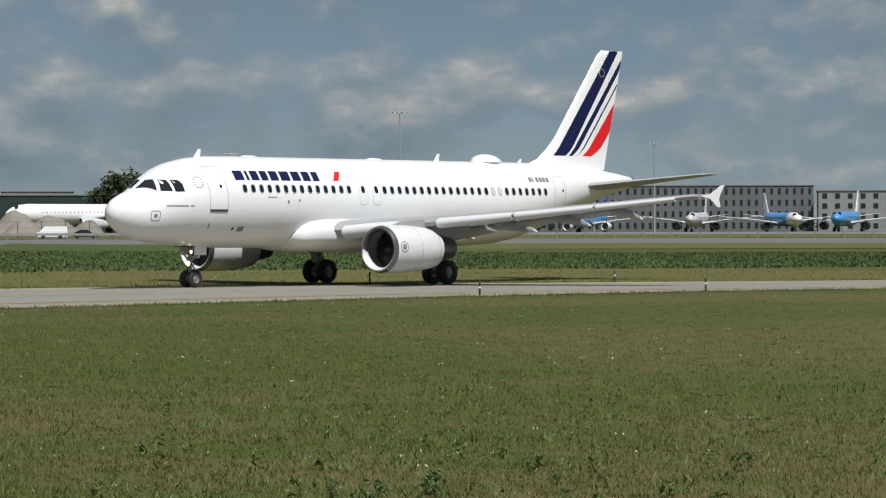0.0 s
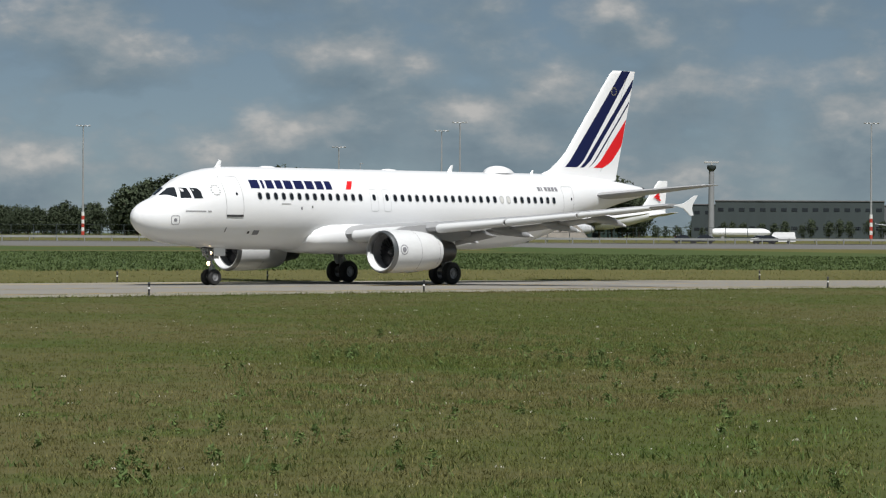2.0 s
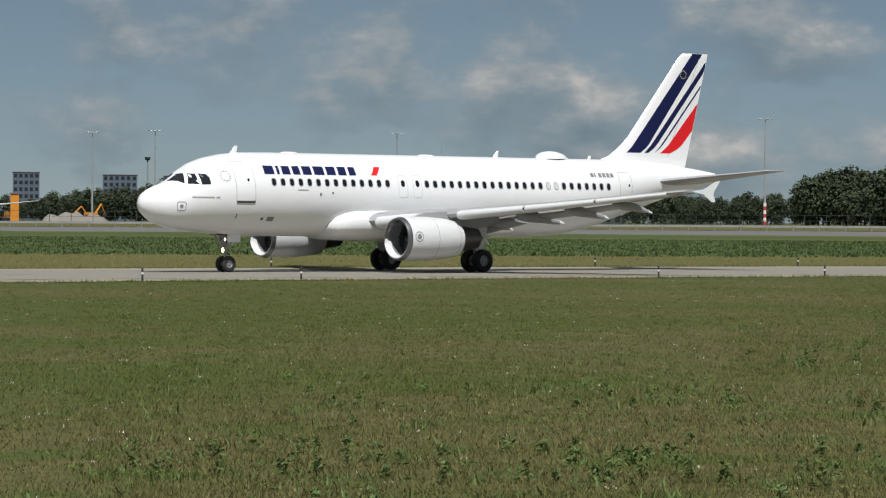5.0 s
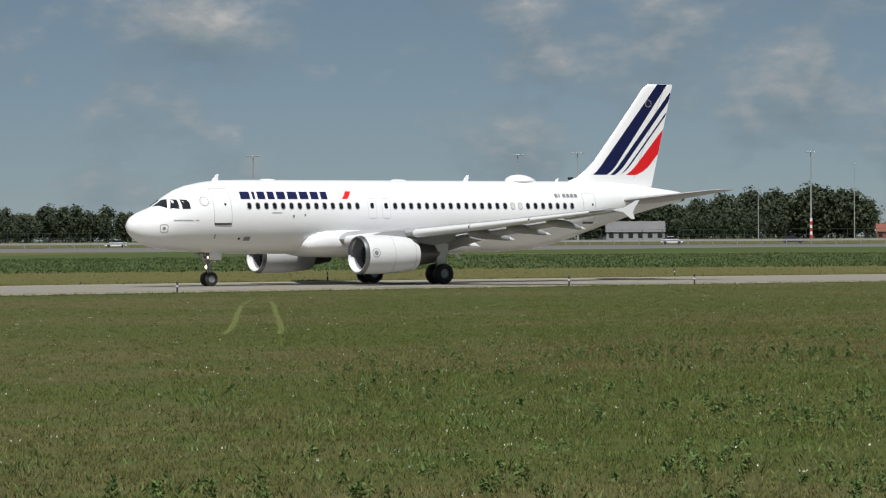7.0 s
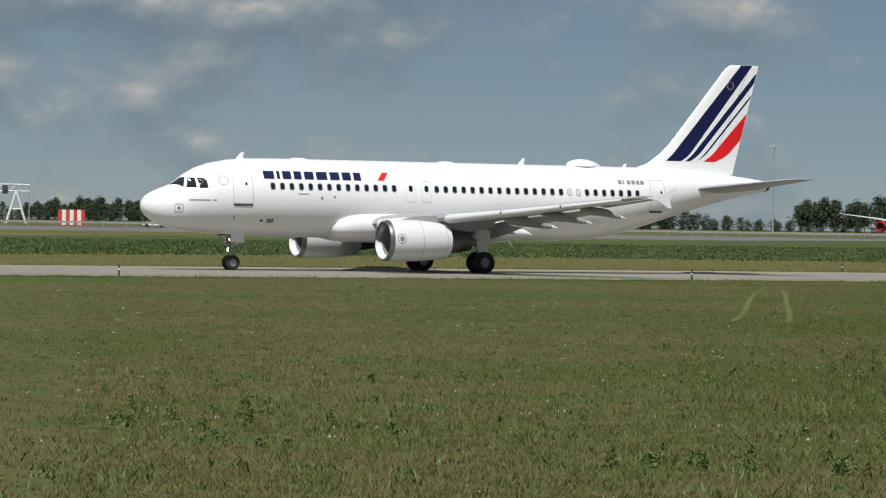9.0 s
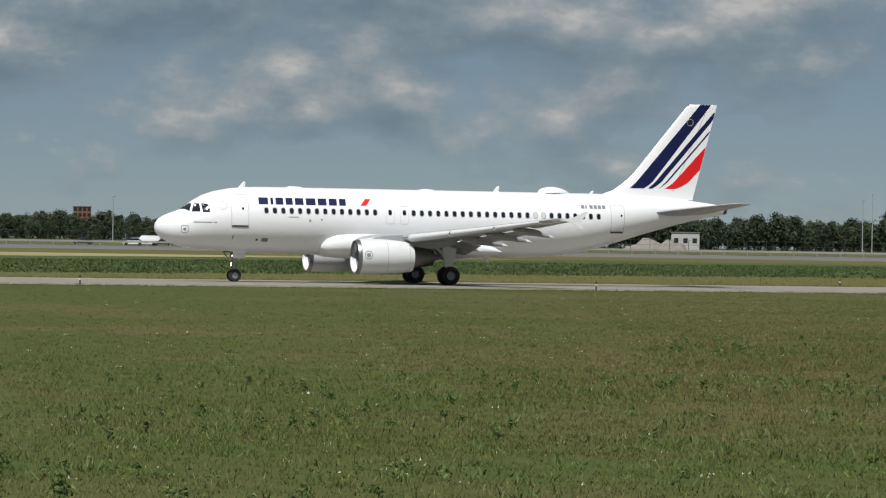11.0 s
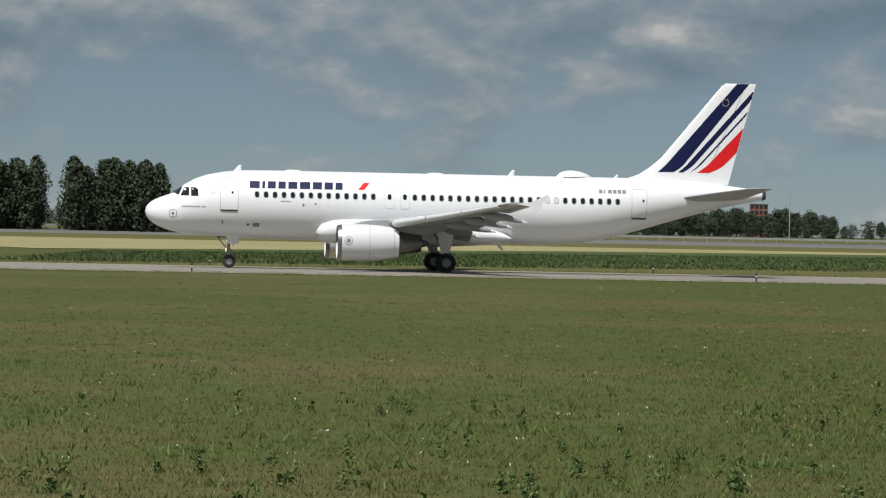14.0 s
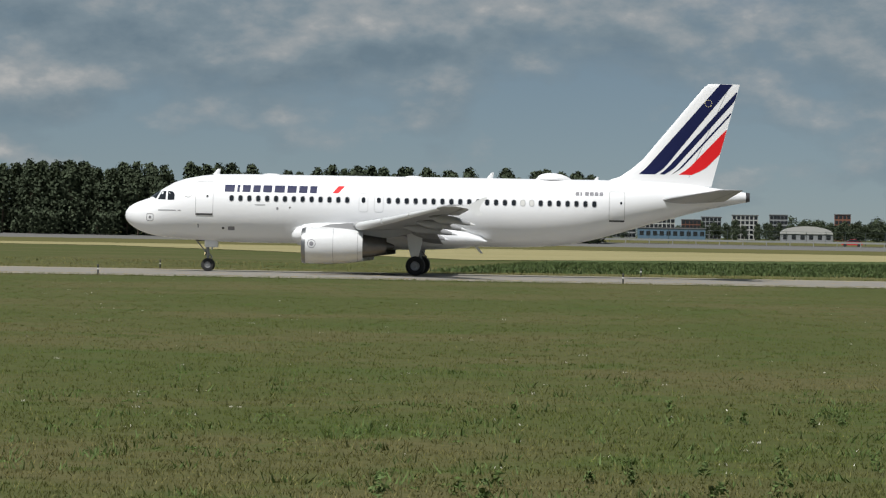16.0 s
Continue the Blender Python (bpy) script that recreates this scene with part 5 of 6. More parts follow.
M_silver = mat("silver_paint", (0.50, 0.51, 0.53), 0.35, vary=0.2, scale=0.5)
M_orange = mat("orange_paint", (0.62, 0.24, 0.02), 0.6, vary=0.4, scale=0.6)
M_car_dark = mat("dark_car_paint", (0.025, 0.027, 0.032), 0.25, coat=0.6, vary=0.2, scale=2)
M_car_white = mat("white_car_paint", (0.74, 0.74, 0.74), 0.25, coat=0.6, vary=0.1, scale=2)
M_car_red = mat("red_car_paint", (0.48, 0.02, 0.02), 0.25, coat=0.6, vary=0.1, scale=2)
M_rail = mat("guard_rail", (0.34, 0.345, 0.35), 0.5, 0.3, vary=0.3, scale=0.4)


def tree_geometry(rng, height, width, poplar):
    """tapered trunk with limbs, and a crown of many small leaf clumps with gaps"""
    tv, tf = [], []
    def limb(a, b, r0, r1):
        a, b = np.array(a, float), np.array(b, float)
        base = len(tv)
        for p, r in ((a, r0), (b, r1)):
            for k in range(5):
                tv.append((p[0] + r * math.cos(k * 1.2566), p[1] + r * math.sin(k * 1.2566), p[2]))
        for k in range(5):
            j = (k + 1) % 5
            tf.append((base + k, base + j, base + 5 + j, base + 5 + k))
    limb((0, 0, -0.3), (0.1, 0, height * 0.75), 0.018 * height, 0.006 * height)
    masses = []
    n = 20 if poplar else 13
    for i in range(n):
        f = (i + 0.5) / n
        z = height * ((0.06 + 0.90 * f) if poplar else (0.24 + 0.70 * f))
        prof = (math.sin(math.pi * min(1.0, 0.22 + 0.80 * f)) ** 0.6) if poplar else (math.sin(math.pi * (0.12 + 0.82 * f)) ** 0.7)
        a = rng.uniform(0, 6.283)
        d = width * 0.32 * prof * rng.uniform(0.3, 1.0)
        c = (d * math.cos(a), d * math.sin(a), z)
        masses.append((c, width * 0.30 * (0.35 + 0.75 * prof) * rng.uniform(0.8, 1.2)))
        limb((0, 0, z * 0.72), c, 0.006 * height, 0.002 * height)
    lv = []
    for c, r in masses:
        k = 95
        d = rng.normal(0, 1, (k, 3))
        d /= np.linalg.norm(d, axis=1)[:, None]
        p = np.array(c) + d * r * rng.uniform(0.35, 1.12, (k, 1)) * np.array([1, 1, 1.15])
        p[:, 2] = np.maximum(p[:, 2], 0.3)
        s = rng.uniform(0.026, 0.066, k) * width
        u = rng.normal(0, 1, (k, 3)); u /= np.linalg.norm(u, axis=1)[:, None]
        v = np.cross(u, d); v /= (np.linalg.norm(v, axis=1)[:, None] + 1e-6)
        lv.append(np.stack([p - u * s[:, None], p + u * s[:, None] * 0.7 + v * s[:, None], p + v * s[:, None] * -0.9 + u * s[:, None] * 0.4], 1))
    return np.array(tv), np.array(tf), np.concatenate(lv)


_trng = np.random.default_rng(5)
ROUND_TREES = [tree_geometry(_trng, 1.0 * 12, 9.0, False) for _ in range(5)]
POPLARS = [tree_geometry(_trng, 14.0, 6.6, True) for _ in range(5)]


def mesh_from(name, verts, faces, material):
    me = bpy.data.meshes.new(name)
    me.from_pydata([tuple(map(float, v)) for v in verts], [], [tuple(map(int, f)) for f in faces])
    me.materials.append(material)
    me.update()
    return me


def leaf_mesh(name, tris):
    n = len(tris)
    me = bpy.data.meshes.new(name)
    me.vertices.add(3 * n)
    me.vertices.foreach_set("co", np.asarray(tris, np.float32).ravel())
    me.loops.add(3 * n)
    me.loops.foreach_set("vertex_index", np.arange(3 * n, dtype=np.int32))
    me.polygons.add(n)
    me.polygons.foreach_set("loop_start", np.arange(0, 3 * n, 3, dtype=np.int32))
    me.polygons.foreach_set("loop_total", np.full(n, 3, dtype=np.int32))
    me.update(calc_edges=True)
    me.materials.append(M_leaf_hazed)
    return me


POPLAR_MESH = [(mesh_from("trunk", t[0], t[1], M_bark), leaf_mesh("crown", t[2])) for t in POPLARS]


def poplar(x, y, scale, turn, k):
    e = thing("poplar", pose(x, y, ground_z(x, y), 0, 0, turn), "tall dark green poplar in a dense row", "tree", "row of poplars")
    e.scale = (scale, scale, scale)
    for nm, me in zip(("trunk", "crown"), POPLAR_MESH[k % 5]):
        o = new(nm, me)
        o.parent = e


def tree_belt(a, b, height, rows, seed):
    rng = np.random.default_rng(seed)
    a, b = np.array(a, float), np.array(b, float)
    ln = np.linalg.norm(b - a)
    n = max(2, int(ln / 4.2))
    away = np.array([a[0] - 40, a[1] - 50]); away /= np.linalg.norm(away)
    tv, tf, lv = [], [], []
    off = 0
    for row in range(rows):
        for i in range(n):
            p = a + (b - a) * (i + rng.uniform(0.1, 0.9)) / n + away * (row * 7 + rng.uniform(-2, 2))
            t = ROUND_TREES[rng.integers(5)]
            edge = 0.72 + 0.28 * math.sin(math.pi * min(1, max(0, (i + 0.5) / n)))
            s = height / 12 * rng.uniform(0.72, 1.08) * edge
            c, sn = math.cos(rng.uniform(0, 6.28)), math.sin(rng.uniform(0, 6.28))
            q = math.hypot(c, sn); c, sn = c / q, sn / q
            rot = np.array([[c, -sn, 0], [sn, c, 0], [0, 0, 1]])
            o = np.array([p[0], p[1], ground_z(*p)])
            tv.append(t[0] * s @ rot.T + o)
            tf.append(t[1] + off)
            off += len(t[0])
            lv.append(t[2] * s @ rot.T + o)
    crown = leaf_mesh("tree_belt", np.concatenate(lv))
    ob = tagged(new("tree_belt", crown), "belt of dark green broadleaf trees", "trees", kind="stuff")
    tr = new("trunks", mesh_from("trunks", np.concatenate(tv), np.concatenate(tf), M_bark))
    tr.parent = ob
    tr["kind"] = "stuff"


for _i, (_a, _b, _h, _r) in enumerate(TREE_BELTS):
    tree_belt(_a, _b, _h, _r, 100 + _i)


def far_woods(az0, az1, r, height, seed):
    """a long low belt of woods that closes the distance"""
    rng = np.random.default_rng(seed)
    n = int(radians(az1 - az0) * r / 6.5)
    lv = []
    for i in range(n):
        az = az0 + (az1 - az0) * (i + rng.uniform(0, 1)) / n
        swell = 0.62 + 0.5 * noise.noise((az * 0.55, seed, 0.3)) + 0.25 * noise.noise((az * 2.1, seed, 1.3))
        if swell < 0.32:
            continue
        x, y = polar(az, r + rng.uniform(-15, 15))
        t = ROUND_TREES[rng.integers(5)][2]
        t = t[rng.permutation(len(t))[:560]]
        s = height / 12 * swell * rng.uniform(0.75, 1.15)
        c, sn = math.cos(i * 1.7), math.sin(i * 1.7)
        rot = np.array([[c, -sn, 0], [sn, c, 0], [0, 0, 1]])
        lv.append(t * np.array([1.25, 1.25, 1.0]) * s @ rot.T + np.array([x, y, ground_z(x, y) - 0.12 * height]))
    tagged(new("far_woods", leaf_mesh("far_woods", np.concatenate(lv))), "distant dark green woods along the horizon", "woods", kind="stuff")


far_woods(-14, 78, 1720, 15.0, 31)
far_woods(-14, 78, 1420, 11.0, 32)

_prng = np.random.default_rng(77)
for _row in range(3):
    for _i in range(46):
        _az = -9.9 + 10.5 * (_i + _prng.uniform(-0.25, 0.25)) / 45
        if -1.42 < _az < -0.85 or -6.6 < _az < -6.3:
            continue
        _r = 628 + 6 * _row + _prng.uniform(-1.5, 1.5)
        poplar(_r * math.sin(radians(_az)), _r * math.cos(radians(_az)), _prng.uniform(0.82, 1.02), _prng.uniform(0, 360), int(_prng.integers(5)))


def light_mast(x, y, top, striped, z0=None):
    z0 = ground_z(x, y)
    h = top - z0
    e = thing("light_mast", pose(x, y, z0, 0, 0, math.degrees(math.atan2(-x, y))), "tall grey floodlight mast" + (" with red and white base" if striped else ""), "light mast", "apron light masts")
    bm = bmesh.new()
    rod(bm, (0, 0, 0), (0, 0, h), 0.30, 0.15, 10)
    part("pole", bm, M_steel, e)
    bm = bmesh.new()
    rod(bm, (-1.9, 0, h), (1.9, 0, h), 0.09, 0.09, 6)
    rod(bm, (0, -0.9, h), (0, 0.9, h), 0.09, 0.09, 6)
    part("crossarm", bm, M_steel, e)
    for dx in (-1.6, -0.6, 0.6, 1.6):
        bm = bmesh.new()
        box(bm, dx, -0.25, h + 0.12, 0.55, 0.5, 0.28, bevel=0.04)
        part("floodlight", bm, M_steel, e)
    if striped:
        for k in range(6):
            bm = bmesh.new()
            lathe(bm, [(1.0 * k + 0.3, 0.40), (1.0 * k + 1.3, 0.39)], "z", 12)
            part("painted_band", bm, M_mast_red if k % 2 == 0 else M_mast_white, e)


def street_lamp(x, y, top):
    z0 = ground_z(x, y)
    h = top - z0
    e = thing("lamp_post", pose(x, y, z0, 0, 0, math.degrees(math.atan2(-x, y))), "slim grey lamp post", "lamp post", "lamp posts")
    bm = bmesh.new()
    rod(bm, (0, 0, 0), (0, 0, h), 0.16, 0.08, 8)
    part("pole", bm, M_steel, e)
    bm = bmesh.new()
    box(bm, 0.35, 0, h, 0.9, 0.3, 0.16, bevel=0.04)
    part("lamp_head", bm, M_steel, e)


for _x, _y, _t, _k in MASTS:
    if _k or _t > 25:
        light_mast(_x, _y, _t, _k)
    else:
        street_lamp(_x, _y, _t)


def building(name, x, y, w, d, h, wall, label, category="building", storeys=0, bays=0, roof="flat", yaw=None, z0=None, win=(1.6, 1.7), roofmat=None):
    yaw = math.degrees(math.atan2(-(x - 40), y - 50)) if yaw is None else yaw
    z0 = ground_z(x, y) if z0 is None else z0
    e = thing(name, pose(x, y, z0, 0, 0, yaw), label, category)
    bm = bmesh.new()
    box(bm, 0, d / 2, h / 2 - 0.5, w, d, h + 1.0)
    part("wall", bm, wall, e, "", False)
    bm = bmesh.new()
    if roof == "flat":
        box(bm, 0, d / 2, h + 0.2, w + 0.5, d + 0.5, 0.4, bevel=0.05)
    elif roof == "gable":
        rh = 0.45 * min(d, 8)
        loft(bm, [[(sx * (w / 2 + 0.3), -0.4, h - 0.1), (sx * (w / 2 + 0.3), d + 0.4, h - 0.1), (sx * (w / 2 + 0.3), d / 2, h + rh)] for sx in (-1, 1)])
    elif roof == "arch":
        rings = []
        for sy in (-0.3, d + 0.3):
            rings.append([(w / 2 * 1.02 * math.cos(math.pi * k / 14), sy, h + 0.30 * w * 0.5 * math.sin(math.pi * k / 14)) for k in range(15)])
        loft(bm, rings)
    part("roof", bm, roofmat or M_roof, e, "", False)
    if storeys:
        first = None
        sh = h / storeys
        for s in range(storeys):
            for b in range(bays):
                m = pose(-w / 2 + w * (b + 0.5) / bays, -0.03, sh * (s + 0.55))
                if first is None:
                    bm = bmesh.new()
                    box(bm, 0, 0, 0, win[0], 0.12, win[1])
                    first = part("window", bm, M_glass, e, "dark window pane", False)
                    first.matrix_basis = m
                else:
                    share("window", first, m, e)
    return e


building("terminal_building", 1122, 605, 88, 40, 15.5, M_wall_slate, "long slate-grey office block with window rows", storeys=4, bays=34, win=(0.9, 2.0))
building("office_block", 1138, 546, 30, 25, 13.5, M_wall_grey, "grey office block with dark windows", storeys=4, bays=7)
building("hangar", 1006, 806, 90, 40, 12.7, M_wall_green, "long dark green hangar", storeys=1, bays=0)
building("plant_building", 1076, 844, 26, 20, 14.8, M_wall_grey, "grey windowless rooftop block")
building("cargo_hangar", 1077, 724, 60, 35, 13.2, M_wall_dark, "long dark grey cargo hangar", storeys=2, bays=16, win=(2.0, 1.2))
building("hangar", 1102, 763, 40, 40, 12.2, M_wall_dark, "long dark grey cargo hangar", storeys=2, bays=10, win=(2.0, 1.2))
building("service_shed", 935, 571, 9, 6, 3.0, M_wall_grey, "small grey service shed", storeys=1, bays=3)
building("house", 634, 750, 7.6, 4.9, 2.6, M_wall_brick, "brick house with red tiled roof", "house", 1, 3, "gable", roofmat=M_roof_red, win=(1.1, 1.2))
building("house", 666, 788, 7.2, 5.6, 2.7, M_wall_brick, "brick house with red tiled roof", "house", 1, 3, "gable", roofmat=M_roof_red, win=(1.1, 1.2))
building("house", 651, 777, 6.4, 4.9, 2.2, M_wall_brick, "brick house with red tiled roof", "house", 1, 3, "gable", roofmat=M_roof_red, win=(1.1, 1.2))
building("town_block", 920, 1288, 17, 14, 20, M_town, "distant grey block with red top", storeys=6, bays=6, roofmat=M_roof_red)
building("town_block", 950, 1461, 13, 13, 23.5, M_town, "distant grey high-rise block", storeys=7, bays=5)
building("town_block", 988, 1435, 17, 13, 22.5, M_town, "distant grey high-rise block", storeys=7, bays=6)
building("storage_hall", 700, 966, 20, 12, 2.8, M_wall_grey, "low grey storage hall", storeys=1, bays=6, roof="gable", roofmat=M_roof)
building("storage_hall", 796, 884, 18, 12, 3.2, M_wall_dark, "low dark storage hall", storeys=1, bays=6, roof="gable")
building("town_block", 321, 1669, 9, 9, 16.5, M_wall_brick, "distant brick apartment block", storeys=6, bays=4)
building("town_block", 274, 1678, 9, 9, 19.2, M_wall_dark, "distant dark tower block", storeys=7, bays=4)
building("town_block", 246, 1685, 12, 9, 9.0, M_wall_white, "distant pale apartment block", storeys=4, bays=6)
building("town_block", 222, 1688, 14, 9, 8.0, M_wall_grey, "distant grey apartment block", storeys=4, bays=6)
building("town_block", 97, 1697, 13, 10, 12.2, M_wall_white, "distant pale apartment block", storeys=5, bays=6)
building("town_block", 114, 1697, 9, 10, 12.6, M_wall_grey, "distant grey apartment block", storeys=5, bays=5)
building("town_block", 80, 1697, 10, 10, 11.0, M_wall_grey, "distant grey apartment block", storeys=5, bays=5)
building("town_block", 146, 1694, 8, 10, 13.4, M_wall_brick, "distant brick apartment block", storeys=5, bays=4)
building("town_block", 174, 1691, 8.5, 10, 13.4, M_wall_brick, "distant brick apartment block", storeys=5, bays=4)
building("town_block", 51, 1600, 14, 10, 11.8, M_wall_white, "distant pale apartment block", storeys=5, bays=7)
building("town_block", 34, 1602, 11, 10, 10.0, M_wall_grey, "distant grey apartment block", storeys=4, bays=6)
building("town_block", 66, 1604, 9, 10, 9.0, M_wall_brick, "distant brick apartment block", storeys=4, bays=5)
building("arched_hall", 98, 1296, 20, 16, 2.8, M_wall_grey, "low hall with curved pale roof", storeys=1, bays=6, roof="arch", roofmat=M_wall_white)
building("glass_hall", 46, 1299, 26, 16, 4.0, M_wall_blue, "low blue glass hall", storeys=1, bays=10)
building("storage_hall", 434, 1119, 10, 8, 6.0, M_wall_white, "small white container shed", storeys=1, bays=3)
building("pump_house", 221, 872, 6, 5, 3.0, M_wall_brick, "small brick pump house", storeys=1, bays=2)
building("terminal_pier", 1139, 686, 74, 30, 12.0, M_wall_slate, "long grey terminal pier with ribbon windows", storeys=3, bays=22, win=(2.2, 1.4))
building("terminal_wing", 1183, 501, 60, 30, 10.5, M_wall_dark, "low dark terminal wing", storeys=3, bays=16)


def heap(name, x, y, w, d, h, material, label, seed):
    rng = np.random.default_rng(seed)
    yaw = math.degrees(math.atan2(-(x - 40), y - 50))
    bm = bmesh.new()
    nx, ny = 30, 10
    rows = []
    peaks = [(rng.uniform(-0.4, 0.4) * w, rng.uniform(0.6, 1.0) * h, rng.uniform(0.10, 0.22) * w) for _ in range(6)]
    for j in range(ny + 1):
        row = []
        for i in range(nx + 1):
            px, py = (i / nx - 0.5) * w, (j / ny - 0.5) * d
            z = max(p[1] * math.exp(-((px - p[0]) / p[2]) ** 2) for p in peaks)
            z *= max(0.0, 1 - (2 * abs(j / ny - 0.5)) ** 1.6) * max(0, 1 - (2 * abs(i / nx - 0.5)) ** 6)
            z += 0.9 * noise.noise((px * 0.35, py * 0.35, seed)) * min(1, z) + 0.4 * noise.noise((px * 1.1, py * 1.1, seed)) - 0.3
            row.append(bm.verts.new((px, py, z)))
        rows.append(row)
    for a, b in zip(rows, rows[1:]):
        for i in range(nx):
            bm.faces.new((a[i], a[i + 1], b[i + 1], b[i]))
    ob = link_mesh(name, bm, material)
    ob.matrix_basis = pose(x, y, ground_z(x, y), 0, 0, yaw)
    tagged(ob, label, "earth mound")


heap("earth_mound", 864, 707, 34, 16, 9.5, M_sand, "large pale heap of building sand", 1)
heap("earth_mound", 750, 633, 32, 14, 6.5, M_sand, "pale heap of building sand", 2)
heap("earth_mound", 766, 610, 26, 12, 6.0, M_sand, "pale heap of building sand", 3)
heap("earth_mound", 522, 785, 18, 10, 3.0, M_sand, "low grey heap of rubble", 4)
heap("earth_mound", 332, 883, 22, 10, 3.6, M_sand, "low grey heap of rubble", 5)
heap("earth_mound", 726, 658, 20, 10, 3.5, M_sand, "low heap of building sand", 6)


def tower(x, y, top, head, label):
    z0 = ground_z(x, y)
    e = thing("radar_tower", pose(x, y, z0, 0, 0, math.degrees(math.atan2(-x, y))), label, "tower")
    h = top - z0
    bm = bmesh.new()
    rod(bm, (0, 0, 0), (0, 0, h - 1.6), 0.95 if head else 0.5, 0.75 if head else 0.3, 14)
    part("shaft", bm, M_wall_grey, e)
    bm = bmesh.new()
    lathe(bm, [(h - 2.4, 0.8), (h - 1.8, 1.3), (h - 0.9, 1.35), (h - 0.8, 0.6)], "z", 16)
    part("platform", bm, M_wall_dark, e)
    bm = bmesh.new()
    if head:
        box(bm, 0, 0, h, 4.2, 0.4, 0.5, bevel=0.12)
        rod(bm, (0, 0, h - 0.9), (0, 0, h), 0.25)
    else:
        rod(bm, (0, 0, h - 0.9), (0, 0, h + 1.5), 0.15)
    part("antenna", bm, M_wall_white, e)


tower(870, 625, 23.8, True, "grey radar tower with rotating white antenna")
tower(965, 1379, 33.0, False, "distant slender control tower")


def tower_crane(x, y, h, jib, label="distant tower crane with long jib"):
    e = thing("tower_crane", pose(x, y, ground_z(x, y), 0, 0, 20), label, "crane")
    bm = bmesh.new()
    rod(bm, (0, 0, 0), (0, 0, h), 0.3, 0.25, 4)
    part("mast", bm, M_steel, e)
    bm = bmesh.new()
    rod(bm, (-jib * 0.3, 0, h - 2), (jib, 0, h - 1.6), 0.16, 0.12, 4)
    rod(bm, (0, 0, h), (jib * 0.7, 0, h - 1.6), 0.08, 0.08, 4)
    part("jib", bm, M_steel, e)


tower_crane(232, 1684, 24, 7)
tower_crane(244, 1690, 25, 5)


def jet(name, x, y, yaw, length, span, body, nose, tail, engine, label, belly=None):
    """a parked airliner: hull, wings, tail, engines and legs; nose towards its own -x"""
    k = length / 37.0
    e = thing(name, pose(x, y, ground_z(x, y) + 0.05, 0, 0, yaw), label, "airplane", "parked airliners")
    r = 2.0 * k
    zc = 3.6 * k
    prof = [(-0.50, 0.02), (-0.495, 0.25), (-0.47, 0.62), (-0.43, 0.88), (-0.38, 1.0), (0.15, 1.0), (0.28, 0.85), (0.40, 0.5), (0.495, 0.15), (0.5, 0.05)]
    bm = bmesh.new()
    rings = []
    for u, s in prof:
        lift = (0.75 * r * ((u - 0.15) / 0.35)) if u > 0.15 else 0
        rings.append([(u * length, r * s * math.cos(2 * math.pi * a / 24), zc + lift + r * s * math.sin(2 * math.pi * a / 24)) for a in range(24)])
    loft(bm, rings)
    part("fuselage", bm, body, e)
    bm = bmesh.new()
    rings = []
    for u, s in [(-0.503, 0.02), (-0.497, 0.27), (-0.47, 0.645), (-0.43, 0.91), (-0.38, 1.012), (-0.33, 1.012)]:
        rings.append([(u * length, r * s * math.cos(2 * math.pi * a / 24), zc + r * s * math.sin(2 * math.pi * a / 24)) for a in range(24)])
    loft(bm, rings)
    part("nose_section", bm, nose, e)
    bm = bmesh.new()
    for s in (-1, 1):
        bm.faces.new([bm.verts.new((-0.462 * length, s * 0.12 * r, zc + 0.62 * r)), bm.verts.new((-0.458 * length, s * 0.62 * r, zc + 0.45 * r)), bm.verts.new((-0.44 * length, s * 0.62 * r, zc + 0.78 * r)), bm.verts.new((-0.445 * length, s * 0.12 * r, zc + 0.92 * r))])
    bmesh.ops.translate(bm, vec=(-0.12, 0, 0.06), verts=bm.verts)
    part("cockpit_glass", bm, M_glass, e, "", False)
    for s in (-1, 1):
        bm = bmesh.new()
        loft(bm, [foil_ring(AX + a * length, s * b * span / 2, zc - 0.5 * r + c * span / 2, ch * length, 0.11, 8) for a, b, c, ch in ((-0.12, 0.10, -0.01, 0.19), (0.0, 0.45, 0.05, 0.10), (0.13, 0.97, 0.11, 0.035), (0.165, 1.0, 0.125, 0.02))])
        part("wing", bm, M_silver, e)
        bm = bmesh.new()
        loft(bm, [foil_ring(AX + a * length, s * b * span / 2, zc + 0.4 * r + c * span / 2, ch * length, 0.10, 8) for a, b, c, ch in ((0.38, 0.04, 0.0, 0.10), (0.46, 0.36, 0.04, 0.04))])
        part("tailplane", bm, M_silver, e)
        bm = bmesh.new()
        ey, ez = s * 0.33 * span / 2, zc - 0.95 * r
        lathe(bm, [(u * length, q * r) for u, q in ((-0.07, 0.50), (-0.145, 0.50), (-0.155, 0.56), (-0.14, 0.62), (-0.08, 0.62), (-0.03, 0.45), (0.0, 0.30))], "x", 22, (0, ey, ez))
        g = part("engine", bm, engine, e)
        bm = bmesh.new()
        lathe(bm, [(-0.13 * length, 0.51 * r), (-0.129 * length, 0.02)], "x", 20, (0, ey, ez))
        part("engine_intake", bm, M_rubber, g)
        bm = bmesh.new()
        rod(bm, (0.03 * length, s * 0.11 * span, 0.5), (0.03 * length, s * 0.10 * span, zc - 0.6 * r), 0.22 * k, 0.22 * k)
        lathe(bm, [(s * 0.11 * span - 0.4 * k, 0.6 * k), (s * 0.11 * span + 0.4 * k, 0.6 * k)], "y", 14, (0.03 * length, 0, 0.6 * k), True)
        part("main_gear", bm, M_rubber, e)
    bm = bmesh.new()
    rings = []
